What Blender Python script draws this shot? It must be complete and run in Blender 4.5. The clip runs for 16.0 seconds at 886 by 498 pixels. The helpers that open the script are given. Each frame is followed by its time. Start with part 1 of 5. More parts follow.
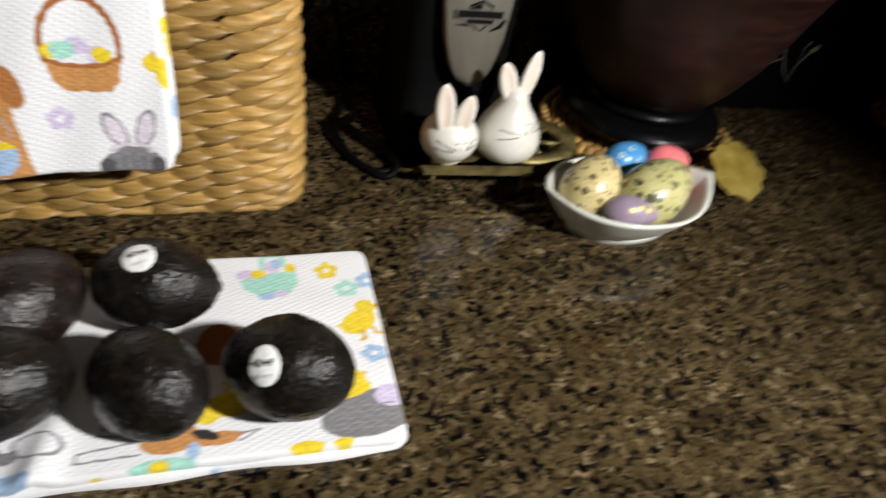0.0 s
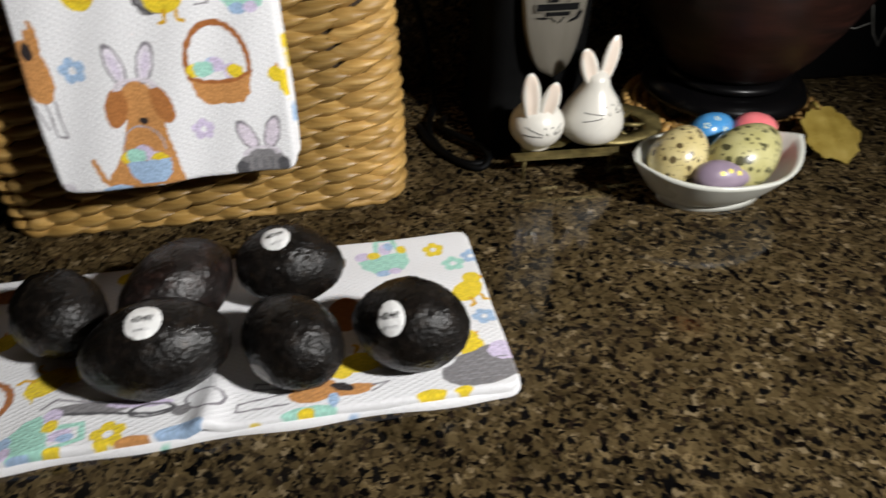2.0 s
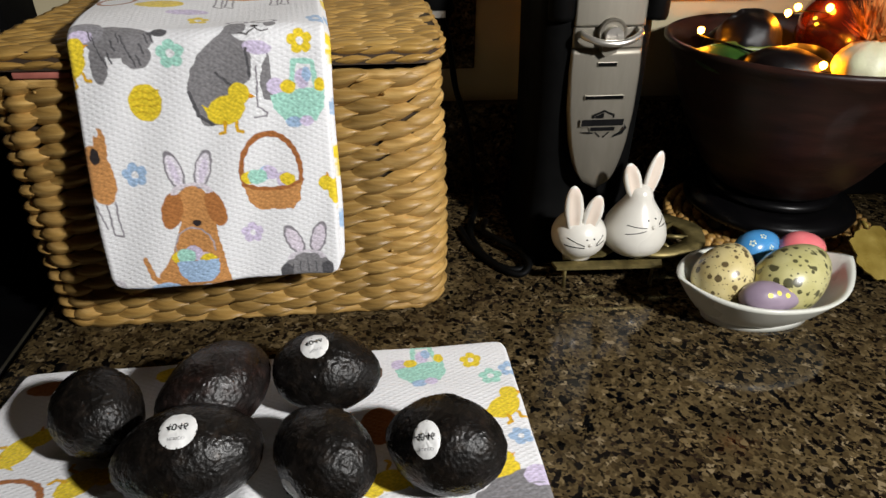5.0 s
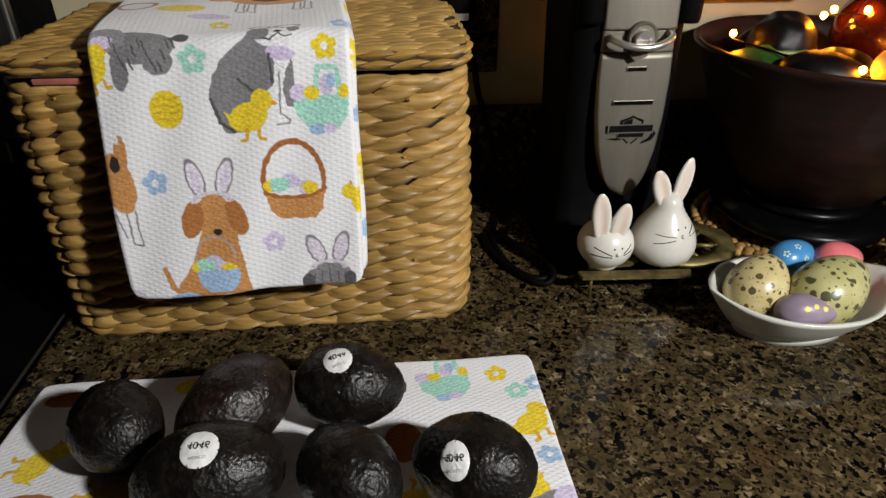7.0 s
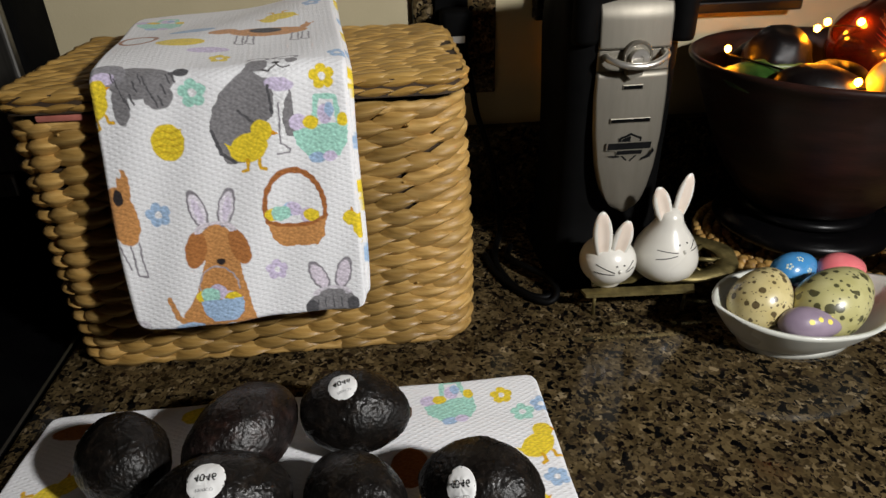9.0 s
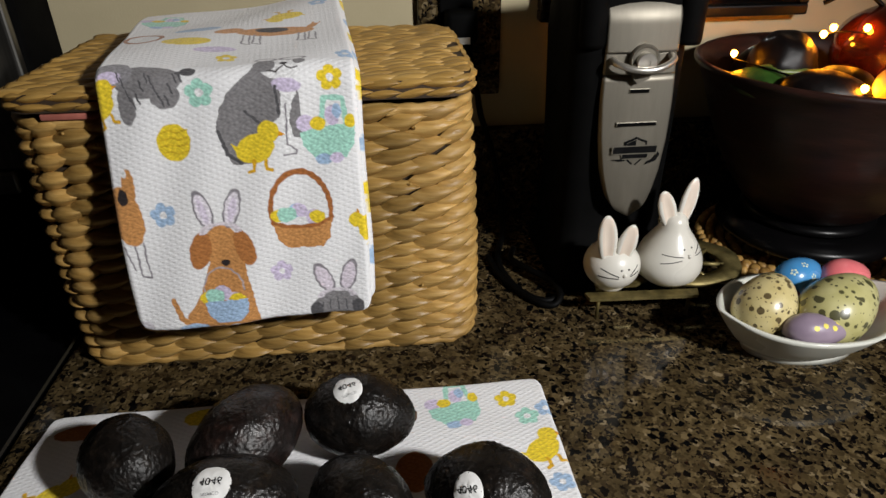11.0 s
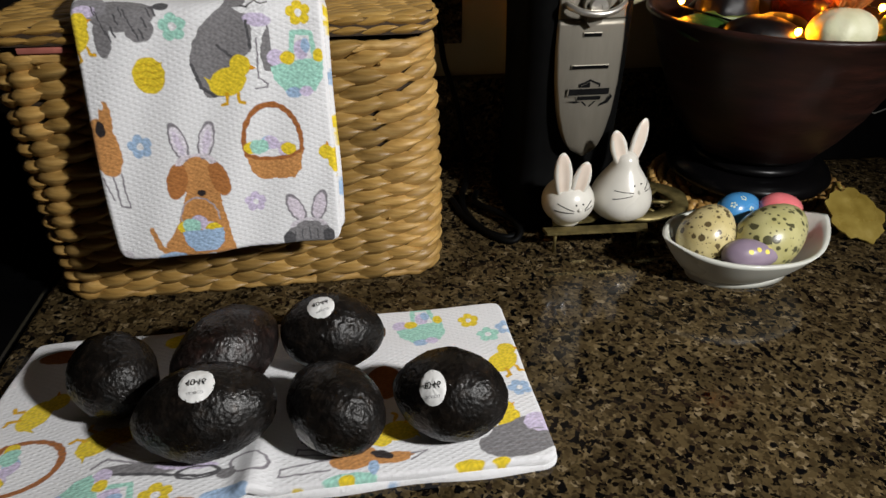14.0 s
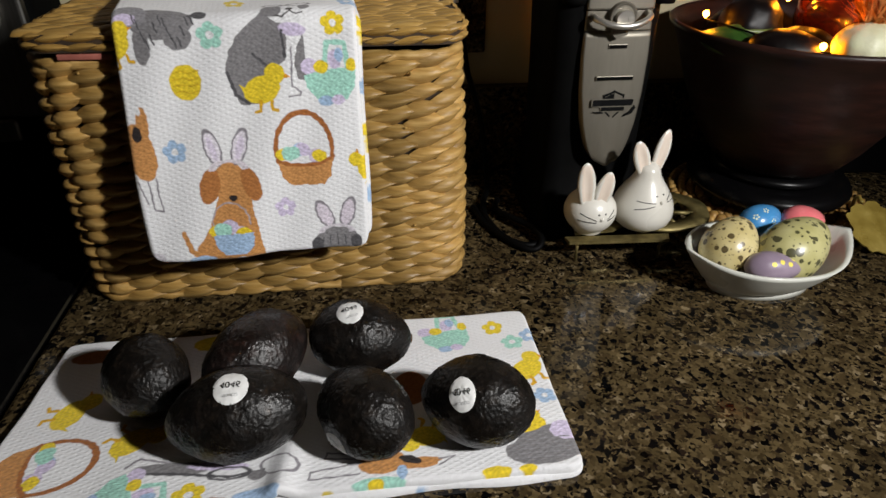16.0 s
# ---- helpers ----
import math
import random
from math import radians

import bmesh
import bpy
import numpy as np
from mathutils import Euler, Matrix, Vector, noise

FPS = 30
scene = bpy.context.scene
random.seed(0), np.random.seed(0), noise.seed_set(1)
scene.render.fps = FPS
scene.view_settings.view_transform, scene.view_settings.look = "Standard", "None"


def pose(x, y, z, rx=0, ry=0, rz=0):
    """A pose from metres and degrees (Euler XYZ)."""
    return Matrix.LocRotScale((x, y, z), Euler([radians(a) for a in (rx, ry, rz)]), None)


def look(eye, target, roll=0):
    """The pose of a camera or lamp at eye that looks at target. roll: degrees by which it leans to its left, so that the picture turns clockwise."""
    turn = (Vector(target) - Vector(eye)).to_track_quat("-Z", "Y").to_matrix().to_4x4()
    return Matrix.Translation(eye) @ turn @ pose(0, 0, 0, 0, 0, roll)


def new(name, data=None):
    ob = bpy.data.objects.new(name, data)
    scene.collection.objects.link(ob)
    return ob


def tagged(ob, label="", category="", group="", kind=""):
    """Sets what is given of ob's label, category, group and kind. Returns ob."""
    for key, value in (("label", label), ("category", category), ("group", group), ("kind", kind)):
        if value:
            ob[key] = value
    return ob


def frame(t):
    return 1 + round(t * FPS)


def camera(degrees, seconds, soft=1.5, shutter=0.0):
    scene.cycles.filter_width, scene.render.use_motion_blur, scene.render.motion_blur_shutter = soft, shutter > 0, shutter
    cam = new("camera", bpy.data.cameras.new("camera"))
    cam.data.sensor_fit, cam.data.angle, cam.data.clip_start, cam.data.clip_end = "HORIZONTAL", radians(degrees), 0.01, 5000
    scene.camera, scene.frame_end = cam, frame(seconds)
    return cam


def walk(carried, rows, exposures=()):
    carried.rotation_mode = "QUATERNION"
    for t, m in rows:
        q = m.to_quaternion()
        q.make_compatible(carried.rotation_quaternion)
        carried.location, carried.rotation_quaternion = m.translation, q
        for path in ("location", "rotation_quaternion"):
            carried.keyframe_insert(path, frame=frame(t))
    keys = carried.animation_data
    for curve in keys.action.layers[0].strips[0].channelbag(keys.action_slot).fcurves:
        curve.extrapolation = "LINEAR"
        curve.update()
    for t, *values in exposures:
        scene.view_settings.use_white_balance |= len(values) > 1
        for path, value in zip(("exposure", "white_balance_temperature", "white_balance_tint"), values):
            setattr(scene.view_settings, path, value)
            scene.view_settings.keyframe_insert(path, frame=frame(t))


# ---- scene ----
cam = camera(68.8, 16.0, shutter=0.5)
PATH = [
    (0, (0.051, 0.049, 0.342), (0.587, 1.501, -0.924), 10.3),
    (0.2, (0.038, 0.053, 0.334), (0.423, 1.51, -0.981), 5.0),
    (0.5, (0.002, 0.048, 0.322), (0.236, 1.516, -1.015), 4.0),
    (1, (-0.009, 0.04, 0.322), (0.171, 1.531, -0.999), 3.7),
    (1.5, (-0.003, 0.022, 0.332), (0.199, 1.549, -0.944), 1.8),
    (2, (0.03, -0.004, 0.333), (0.308, 1.559, -0.883), -0.1),
    (2.5, (0.072, -0.013, 0.341), (0.473, 1.562, -0.825), -1.1),
    (3, (0.074, -0.012, 0.34), (0.456, 1.586, -0.8), -0.8),
    (3.5, (0.063, -0.007, 0.342), (0.411, 1.613, -0.778), -0.9),
    (4, (0.052, -0.004, 0.354), (0.362, 1.66, -0.712), -0.4),
    (4.5, (0.036, 0.009, 0.357), (0.293, 1.704, -0.673), 0.6),
    (4.7, (0.031, 0.01, 0.352), (0.246, 1.721, -0.66), 0.7),
    (7, (0.018, 0.028, 0.352), (0.177, 1.745, -0.661), 0.2),
    (7.5, (0.017, 0.029, 0.357), (0.177, 1.753, -0.644), 0.1),
    (8, (0.021, 0.027, 0.358), (0.17, 1.757, -0.634), -1.8),
    (8.5, (0.019, 0.027, 0.36), (0.17, 1.762, -0.624), -1.4),
    (9, (0.021, 0.029, 0.359), (0.166, 1.769, -0.615), -1.6),
    (11.5, (0.013, 0.033, 0.361), (0.183, 1.77, -0.617), -0.4),
    (12, (0.013, 0.032, 0.36), (0.197, 1.767, -0.618), -0.1),
    (12.5, (0.011, 0.033, 0.356), (0.194, 1.761, -0.635), -0.4),
    (13, (0.015, 0.023, 0.346), (0.204, 1.722, -0.693), -0.5),
    (13.5, (0.016, -0.004, 0.343), (0.267, 1.674, -0.715), -0.4),
    (14, (0.012, -0.014, 0.348), (0.257, 1.67, -0.702), 0.1),
    (14.5, (0.011, -0.019, 0.352), (0.273, 1.673, -0.682), 0.4),
    (15, (0.006, -0.019, 0.355), (0.263, 1.679, -0.67), 0.6),
    (15.5, (0.002, -0.015, 0.357), (0.245, 1.682, -0.673), 0.2),
    (16, (-0.004, -0.016, 0.353), (0.22, 1.679, -0.684), 0.6),
]
walk(cam, [(t, look(eye, target, roll)) for t, eye, target, roll in PATH],
     exposures=[(0, 0.2), (0.6, 0.03), (2.0, 0.0), (4.5, 0.0), (7, -0.3), (16, -0.3)])

# ---- light ----
world = bpy.data.worlds.new("room_dark")
world.use_nodes = True
world.node_tree.nodes["Background"].inputs[0].default_value = (1.0, 0.93, 0.85, 1)
world.node_tree.nodes["Background"].inputs[1].default_value = 0.02
scene.world = world


def lamp_light(name, kind, place, watts, colour, size):
    data = bpy.data.lights.new(name, kind)
    data.energy, data.color, data.shadow_soft_size = watts, colour, size
    ob = new(name, data)
    ob.location = place
    return ob


LAMP = (0.68, -0.26, 0.70)
room_lamp = lamp_light("room_lamp_light", "SPOT", LAMP, 74.0, (1.0, 0.985, 0.965), 0.035)
room_lamp.data.spot_size, room_lamp.data.spot_blend = radians(88), 1.0
room_lamp.matrix_world = look(LAMP, (-0.04, 0.46, 0.10))


# ---- helpers for meshes ----
def lin(r, g, b):
    """Linear colour from 0-255 values."""
    return tuple(((c / 255) / 12.92 if c / 255 <= 0.04045 else ((c / 255 + 0.055) / 1.055) ** 2.4) for c in (r, g, b))


ORIGIN = {}


def thing(name, place, label, category, group="", kind=""):
    ob = new(name)
    ob.location = place
    ob.empty_display_size = 0.02
    ORIGIN[ob.name] = Vector(place)
    return tagged(ob, label, category, group, kind)


def smooth_by(me, on=True):
    me.polygons.foreach_set("use_smooth", [on] * len(me.polygons))


def finish(name, me, material, parent, label="", smooth=True):
    for m in material if isinstance(material, (list, tuple)) else [material]:
        me.materials.append(m)
    if smooth:
        smooth_by(me)
    ob = new(name, me)
    if parent is not None:
        ob.parent = parent
        o = ORIGIN[parent.name]
        me.transform(Matrix.Translation(-o))
        ORIGIN[ob.name] = o
    if label:
        ob["label"] = label
    return ob


def part(name, bm, material, parent, label="", smooth=True):
    """One mesh object, made in world places, under a thing or a part."""
    me = bpy.data.meshes.new(name)
    bmesh.ops.recalc_face_normals(bm, faces=bm.faces)
    bm.to_mesh(me)
    bm.free()
    return finish(name, me, material, parent, label, smooth)


def mesh_of(name, verts, faces):
    me = bpy.data.meshes.new(name)
    me.from_pydata([tuple(map(float, v)) for v in verts], [], [tuple(map(int, f)) for f in faces])
    me.update()
    return me


def box(bm, x0, x1, y0, y1, z0, z1, bevel=0.0, seg=2):
    made = bmesh.ops.create_cube(bm, size=1)["verts"]
    bmesh.ops.transform(bm, matrix=Matrix.LocRotScale(((x0 + x1) / 2, (y0 + y1) / 2, (z0 + z1) / 2), None, (x1 - x0, y1 - y0, z1 - z0)), verts=made)
    if bevel:
        edges = list({e for v in made for e in v.link_edges})
        bmesh.ops.bevel(bm, geom=edges, offset=bevel, segments=seg, affect="EDGES", profile=0.5)
    return bm


def lathe(bm, rows, place=(0, 0, 0), n=48, turn=None, close=True):
    """A turned solid from rows of (radius, height)."""
    m = turn or Matrix.Identity(4)
    rings = []
    for r, z in rows:
        if r < 1e-6:
            rings.append([bm.verts.new(m @ Vector((0, 0, z)) + Vector(place))])
        else:
            rings.append([bm.verts.new(m @ Vector((r * math.cos(2 * math.pi * i / n), r * math.sin(2 * math.pi * i / n), z)) + Vector(place)) for i in range(n)])
    for a, b in zip(rings, rings[1:]):
        for i in range(n):
            q = [a[i % len(a)], a[(i + 1) % len(a)], b[(i + 1) % len(b)], b[i % len(b)]]
            q = list(dict.fromkeys(q))
            if len(q) > 2:
                bm.faces.new(q)
    return bm


def tube(bm, pts, r, n=8, taper=None):
    """A round tube through points."""
    pts = [Vector(p) for p in pts]
    rings = []
    up = Vector((0.13, 0.21, 0.97))
    for i, p in enumerate(pts):
        d = (pts[min(i + 1, len(pts) - 1)] - pts[max(i - 1, 0)]).normalized()
        a = d.cross(up)
        a = a.normalized() if a.length > 1e-4 else d.orthogonal().normalized()
        b = d.cross(a)
        k = r * (taper(i / (len(pts) - 1)) if taper else 1)
        rings.append([bm.verts.new(p + k * (math.cos(2 * math.pi * j / n) * a + math.sin(2 * math.pi * j / n) * b)) for j in range(n)])
    for s, t in zip(rings, rings[1:]):
        for j in range(n):
            bm.faces.new((s[j], s[(j + 1) % n], t[(j + 1) % n], t[j]))
    bm.faces.new(rings[0])
    bm.faces.new(rings[-1][::-1])
    return bm


def spline(pts, steps=10):
    """Catmull-Rom through points."""
    p = [Vector(q) for q in pts]
    p = [2 * p[0] - p[1]] + p + [2 * p[-1] - p[-2]]
    out = []
    for i in range(1, len(p) - 2):
        for s in range(steps):
            t = s / steps
            a, b, c, d = p[i - 1], p[i], p[i + 1], p[i + 2]
            out.append(0.5 * (2 * b + (c - a) * t + (2 * a - 5 * b + 4 * c - d) * t * t + (3 * b - a - 3 * c + d) * t ** 3))
    out.append(p[-2])
    return out


def prism(bm, pts, m, depth):
    """A flat shape of (a, b) points, extruded by depth, set by the matrix m."""
    top = [bm.verts.new(m @ Vector((a, b, depth))) for a, b in pts]
    low = [bm.verts.new(m @ Vector((a, b, 0))) for a, b in pts]
    bm.faces.new(top)
    bm.faces.new(low[::-1])
    k = len(pts)
    for i in range(k):
        bm.faces.new((low[i], low[(i + 1) % k], top[(i + 1) % k], top[i]))
    return bm


# ---- materials ----
def node_set(name):
    m = bpy.data.materials.new(name)
    m.use_nodes = True
    t = m.node_tree
    return m, t, t.nodes["Principled BSDF"], t.nodes.new, t.links.new


def ramp_of(add, stops, interp="LINEAR"):
    r = add("ShaderNodeValToRGB")
    r.color_ramp.interpolation = interp
    e = r.color_ramp.elements
    while len(e) < len(stops):
        e.new(0.5)
    for k, (pos, col) in zip(e, stops):
        k.position, k.color = pos, (*col, 1)
    return r


def surface(name, stops, scale=60, rough=0.5, metal=0.0, bump=0.0, bump_scale=400, stretch=(1, 1, 1), coat=0.0, sss=0.0, rough_var=0.12, island=0.0, objrand=0.0, detail=5, spec=0.5):
    """Two scales of noise for colour, wear in the gloss and fine relief."""
    m, t, p, add, link = node_set(name)
    co = add("ShaderNodeTexCoord")
    mp = add("ShaderNodeMapping")
    mp.inputs["Scale"].default_value = stretch
    link(co.outputs["Object"], mp.inputs["Vector"])
    n1 = add("ShaderNodeTexNoise")
    n1.inputs["Scale"].default_value, n1.inputs["Detail"].default_value = scale, detail
    link(mp.outputs[0], n1.inputs["Vector"])
    r = ramp_of(add, stops)
    link(n1.outputs["Fac"], r.inputs["Fac"])
    colour = r.outputs["Color"]
    if island or objrand:
        g = add("ShaderNodeNewGeometry") if island else add("ShaderNodeObjectInfo")
        h = add("ShaderNodeHueSaturation")
        mr = add("ShaderNodeMapRange")
        k = island or objrand
        mr.inputs["To Min"].default_value, mr.inputs["To Max"].default_value = 1 - k, 1 + k
        link(g.outputs["Random Per Island" if island else "Random"], mr.inputs["Value"])
        link(mr.outputs[0], h.inputs["Value"])
        link(colour, h.inputs["Color"])
        colour = h.outputs["Color"]
    link(colour, p.inputs["Base Color"])
    n2 = add("ShaderNodeTexNoise")
    n2.inputs["Scale"].default_value, n2.inputs["Detail"].default_value = scale * 0.31, 4
    link(mp.outputs[0], n2.inputs["Vector"])
    mr = add("ShaderNodeMapRange")
    mr.inputs["From Min"].default_value, mr.inputs["From Max"].default_value = 0.3, 0.7
    mr.inputs["To Min"].default_value, mr.inputs["To Max"].default_value = max(0.02, rough - rough_var), min(1, rough + rough_var)
    link(n2.outputs["Fac"], mr.inputs["Value"])
    link(mr.outputs[0], p.inputs["Roughness"])
    p.inputs["Metallic"].default_value, p.inputs["Coat Weight"].default_value = metal, coat
    p.inputs["Specular IOR Level"].default_value = spec
    p.inputs["Coat Roughness"].default_value = 0.08
    if sss:
        p.inputs["Subsurface Weight"].default_value, p.inputs["Subsurface Scale"].default_value = sss, 0.004
    if bump:
        n3 = add("ShaderNodeTexNoise")
        n3.inputs["Scale"].default_value, n3.inputs["Detail"].default_value = bump_scale, 3
        link(mp.outputs[0], n3.inputs["Vector"])
        b = add("ShaderNodeBump")
        b.inputs["Strength"].default_value, b.inputs["Distance"].default_value = bump, 0.001
        link(n3.outputs["Fac"], b.inputs["Height"])
        link(b.outputs[0], p.inputs["Normal"])
    return m


def granite_material(name):
    """Polished speckled stone: crystals of three sizes over a brown ground."""
    m, t, p, add, link = node_set(name)
    co = add("ShaderNodeTexCoord")
    wob = add("ShaderNodeTexNoise")
    wob.inputs["Scale"].default_value, wob.inputs["Detail"].default_value = 240, 3
    link(co.outputs["Object"], wob.inputs["Vector"])
    mixv = add("ShaderNodeMix")
    mixv.data_type = "VECTOR"
    mixv.inputs["Factor"].default_value = 0.0045
    link(co.outputs["Object"], mixv.inputs[4])
    link(wob.outputs["Color"], mixv.inputs[5])
    colours = []
    stops = [
        [(0.0, lin(22, 17, 15)), (0.09, lin(48, 36, 26)), (0.17, lin(78, 62, 34)), (0.30, lin(98, 80, 44)), (0.52, lin(114, 94, 54)), (0.70, lin(86, 69, 38)), (0.86, lin(132, 110, 68)), (0.95, lin(158, 136, 96))],
        [(0.0, lin(24, 20, 14)), (0.22, lin(64, 51, 29)), (0.5, lin(104, 85, 48)), (0.75, lin(80, 66, 38)), (0.92, lin(124, 104, 68))],
        [(0.0, lin(8, 8, 9)), (0.5, lin(16, 16, 17)), (1.0, lin(36, 34, 30))],
    ]
    for sc, st in zip((195, 430, 215), stops):
        v = add("ShaderNodeTexVoronoi")
        v.inputs["Scale"].default_value = sc
        link(mixv.outputs[1], v.inputs["Vector"])
        sep = add("ShaderNodeSeparateColor")
        link(v.outputs["Color"], sep.inputs[0])
        r = ramp_of(add, st, "CONSTANT")
        link(sep.outputs[0], r.inputs["Fac"])
        colours.append((r, sep, v))
    pick = add("ShaderNodeMath")
    pick.operation = "GREATER_THAN"
    pick.inputs[1].default_value = 0.55
    link(colours[1][1].outputs[1], pick.inputs[0])
    mx = add("ShaderNodeMix")
    mx.data_type = "RGBA"
    link(pick.outputs[0], mx.inputs["Factor"])
    link(colours[0][0].outputs[0], mx.inputs[6])
    link(colours[1][0].outputs[0], mx.inputs[7])
    dark = add("ShaderNodeMath")
    dark.operation = "GREATER_THAN"
    dark.inputs[1].default_value = 0.89
    link(colours[2][1].outputs[1], dark.inputs[0])
    mx2 = add("ShaderNodeMix")
    mx2.data_type = "RGBA"
    link(dark.outputs[0], mx2.inputs["Factor"])
    link(mx.outputs[2], mx2.inputs[6])
    link(colours[2][0].outputs[0], mx2.inputs[7])
    big = add("ShaderNodeTexNoise")
    big.inputs["Scale"].default_value, big.inputs["Detail"].default_value = 26, 3
    link(co.outputs["Object"], big.inputs["Vector"])
    hs = add("ShaderNodeHueSaturation")
    hs.inputs["Saturation"].default_value = 0.87
    mr = add("ShaderNodeMapRange")
    mr.inputs["From Min"].default_value, mr.inputs["From Max"].default_value = 0.3, 0.7
    mr.inputs["To Min"].default_value, mr.inputs["To Max"].default_value = 0.33, 0.68
    link(big.outputs["Fac"], mr.inputs["Value"])
    link(mr.outputs[0], hs.inputs["Value"])
    link(mx2.outputs[2], hs.inputs["Color"])
    link(hs.outputs[0], p.inputs["Base Color"])
    rr = add("ShaderNodeMapRange")
    rr.inputs["To Min"].default_value, rr.inputs["To Max"].default_value = 0.05, 0.11
    link(wob.outputs["Fac"], rr.inputs["Value"])
    link(rr.outputs[0], p.inputs["Roughness"])
    p.inputs["Specular IOR Level"].default_value = 0.28
    return m


def cloth_material(name):
    """Cotton with a raised honeycomb weave and a printed colour layer."""
    m, t, p, add, link = node_set(name)
    at = add("ShaderNodeAttribute")
    at.attribute_name = "print"
    uv = add("ShaderNodeUVMap")
    sep = add("ShaderNodeSeparateXYZ")
    link(uv.outputs[0], sep.inputs[0])

    def wave(ax, ay, k):
        s = add("ShaderNodeMath")
        s.operation = "MULTIPLY"
        s.inputs[1].default_value = ax * k
        link(sep.outputs[0], s.inputs[0])
        u = add("ShaderNodeMath")
        u.operation = "MULTIPLY_ADD"
        u.inputs[1].default_value = ay * k
        link(sep.outputs[1], u.inputs[0])
        link(s.outputs[0], u.inputs[2])
        c = add("ShaderNodeMath")
        c.operation = "SINE"
        link(u.outputs[0], c.inputs[0])
        return c.outputs[0]

    both = add("ShaderNodeMath")
    both.operation = "MULTIPLY"
    link(wave(1.0, 0.0, math.pi / 0.0040), both.inputs[0])
    link(wave(0.0, 1.0, math.pi / 0.0021), both.inputs[1])
    half = add("ShaderNodeMath")
    half.operation = "MULTIPLY_ADD"
    half.inputs[1].default_value, half.inputs[2].default_value = 0.5, 0.5
    link(both.outputs[0], half.inputs[0])
    knob = add("ShaderNodeMath")
    knob.operation = "POWER"
    knob.inputs[1].default_value = 3.5
    link(half.outputs[0], knob.inputs[0])
    fine = add("ShaderNodeTexNoise")
    fine.inputs["Scale"].default_value, fine.inputs["Detail"].default_value = 420, 3
    addn = add("ShaderNodeMath")
    addn.operation = "MULTIPLY_ADD"
    addn.inputs[1].default_value = 0.7
    link(fine.outputs["Fac"], addn.inputs[0])
    link(knob.outputs[0], addn.inputs[2])
    b = add("ShaderNodeBump")
    b.inputs["Strength"].default_value, b.inputs["Distance"].default_value = 0.55, 0.0007
    link(addn.outputs[0], b.inputs["Height"])
    link(b.outputs[0], p.inputs["Normal"])
    fade = add("ShaderNodeTexNoise")
    fade.inputs["Scale"].default_value, fade.inputs["Detail"].default_value = 350, 4
    mr = add("ShaderNodeMapRange")
    mr.inputs["From Min"].default_value, mr.inputs["From Max"].default_value = 0.3, 0.7
    mr.inputs["To Min"].default_value, mr.inputs["To Max"].default_value = 0.9, 1.04
    link(fade.outputs["Fac"], mr.inputs["Value"])
    hs = add("ShaderNodeHueSaturation")
    link(mr.outputs[0], hs.inputs["Value"])
    link(at.outputs["Color"], hs.inputs["Color"])
    link(hs.outputs[0], p.inputs["Base Color"])
    p.inputs["Roughness"].default_value = 0.9
    p.inputs["Specular IOR Level"].default_value = 0.15
    p.inputs["Sheen Weight"].default_value = 0.15
    return m


def speckled_material(name, ground, ground2, spot, scale=95):
    """Glazed egg shell with spots of several sizes."""
    m, t, p, add, link = node_set(name)
    co = add("ShaderNodeTexCoord")
    n = add("ShaderNodeTexNoise")
    n.inputs["Scale"].default_value, n.inputs["Detail"].default_value = 45, 5
    link(co.outputs["Object"], n.inputs["Vector"])
    g = ramp_of(add, [(0.35, ground), (0.65, ground2)])
    link(n.outputs["Fac"], g.inputs["Fac"])
    colour = g.outputs["Color"]
    for sc, size in ((scale, 0.37), (scale * 2.1, 0.25)):
        v = add("ShaderNodeTexVoronoi")
        v.inputs["Scale"].default_value = sc
        wob = add("ShaderNodeTexNoise")
        wob.inputs["Scale"].default_value = sc * 3
        link(co.outputs["Object"], wob.inputs["Vector"])
        mv = add("ShaderNodeMix")
        mv.data_type = "VECTOR"
        mv.inputs["Factor"].default_value = 0.0005
        link(co.outputs["Object"], mv.inputs[4])
        link(wob.outputs["Color"], mv.inputs[5])
        link(mv.outputs[1], v.inputs["Vector"])
        sep = add("ShaderNodeSeparateColor")
        link(v.outputs["Color"], sep.inputs[0])
        lim = add("ShaderNodeMath")
        lim.operation = "MULTIPLY"
        lim.inputs[1].default_value = size * 1.5
        link(sep.outputs[1], lim.inputs[0])
        sub = add("ShaderNodeMath")
        sub.operation = "SUBTRACT"
        link(lim.outputs[0], sub.inputs[0])
        link(v.outputs["Distance"], sub.inputs[1])
        mr = add("ShaderNodeMapRange")
        mr.inputs["From Min"].default_value, mr.inputs["From Max"].default_value = 0.0, 0.06
        mr.inputs["To Max"].default_value = 0.88
        link(sub.outputs[0], mr.inputs["Value"])
        mx = add("ShaderNodeMix")
        mx.data_type = "RGBA"
        link(mr.outputs[0], mx.inputs["Factor"])
        link(colour, mx.inputs[6])
        mx.inputs[7].default_value = (*spot, 1)
        colour = mx.outputs[2]
    link(colour, p.inputs["Base Color"])
    p.inputs["Roughness"].default_value = 0.32
    p.inputs["Coat Weight"].default_value, p.inputs["Coat Roughness"].default_value = 0.35, 0.15
    return m


def glow_material(name, colour, strength):
    m, t, p, add, link = node_set(name)
    p.inputs["Base Color"].default_value = (*colour, 1)
    p.inputs["Emission Color"].default_value = (*colour, 1)
    p.inputs["Emission Strength"].default_value = strength
    return m


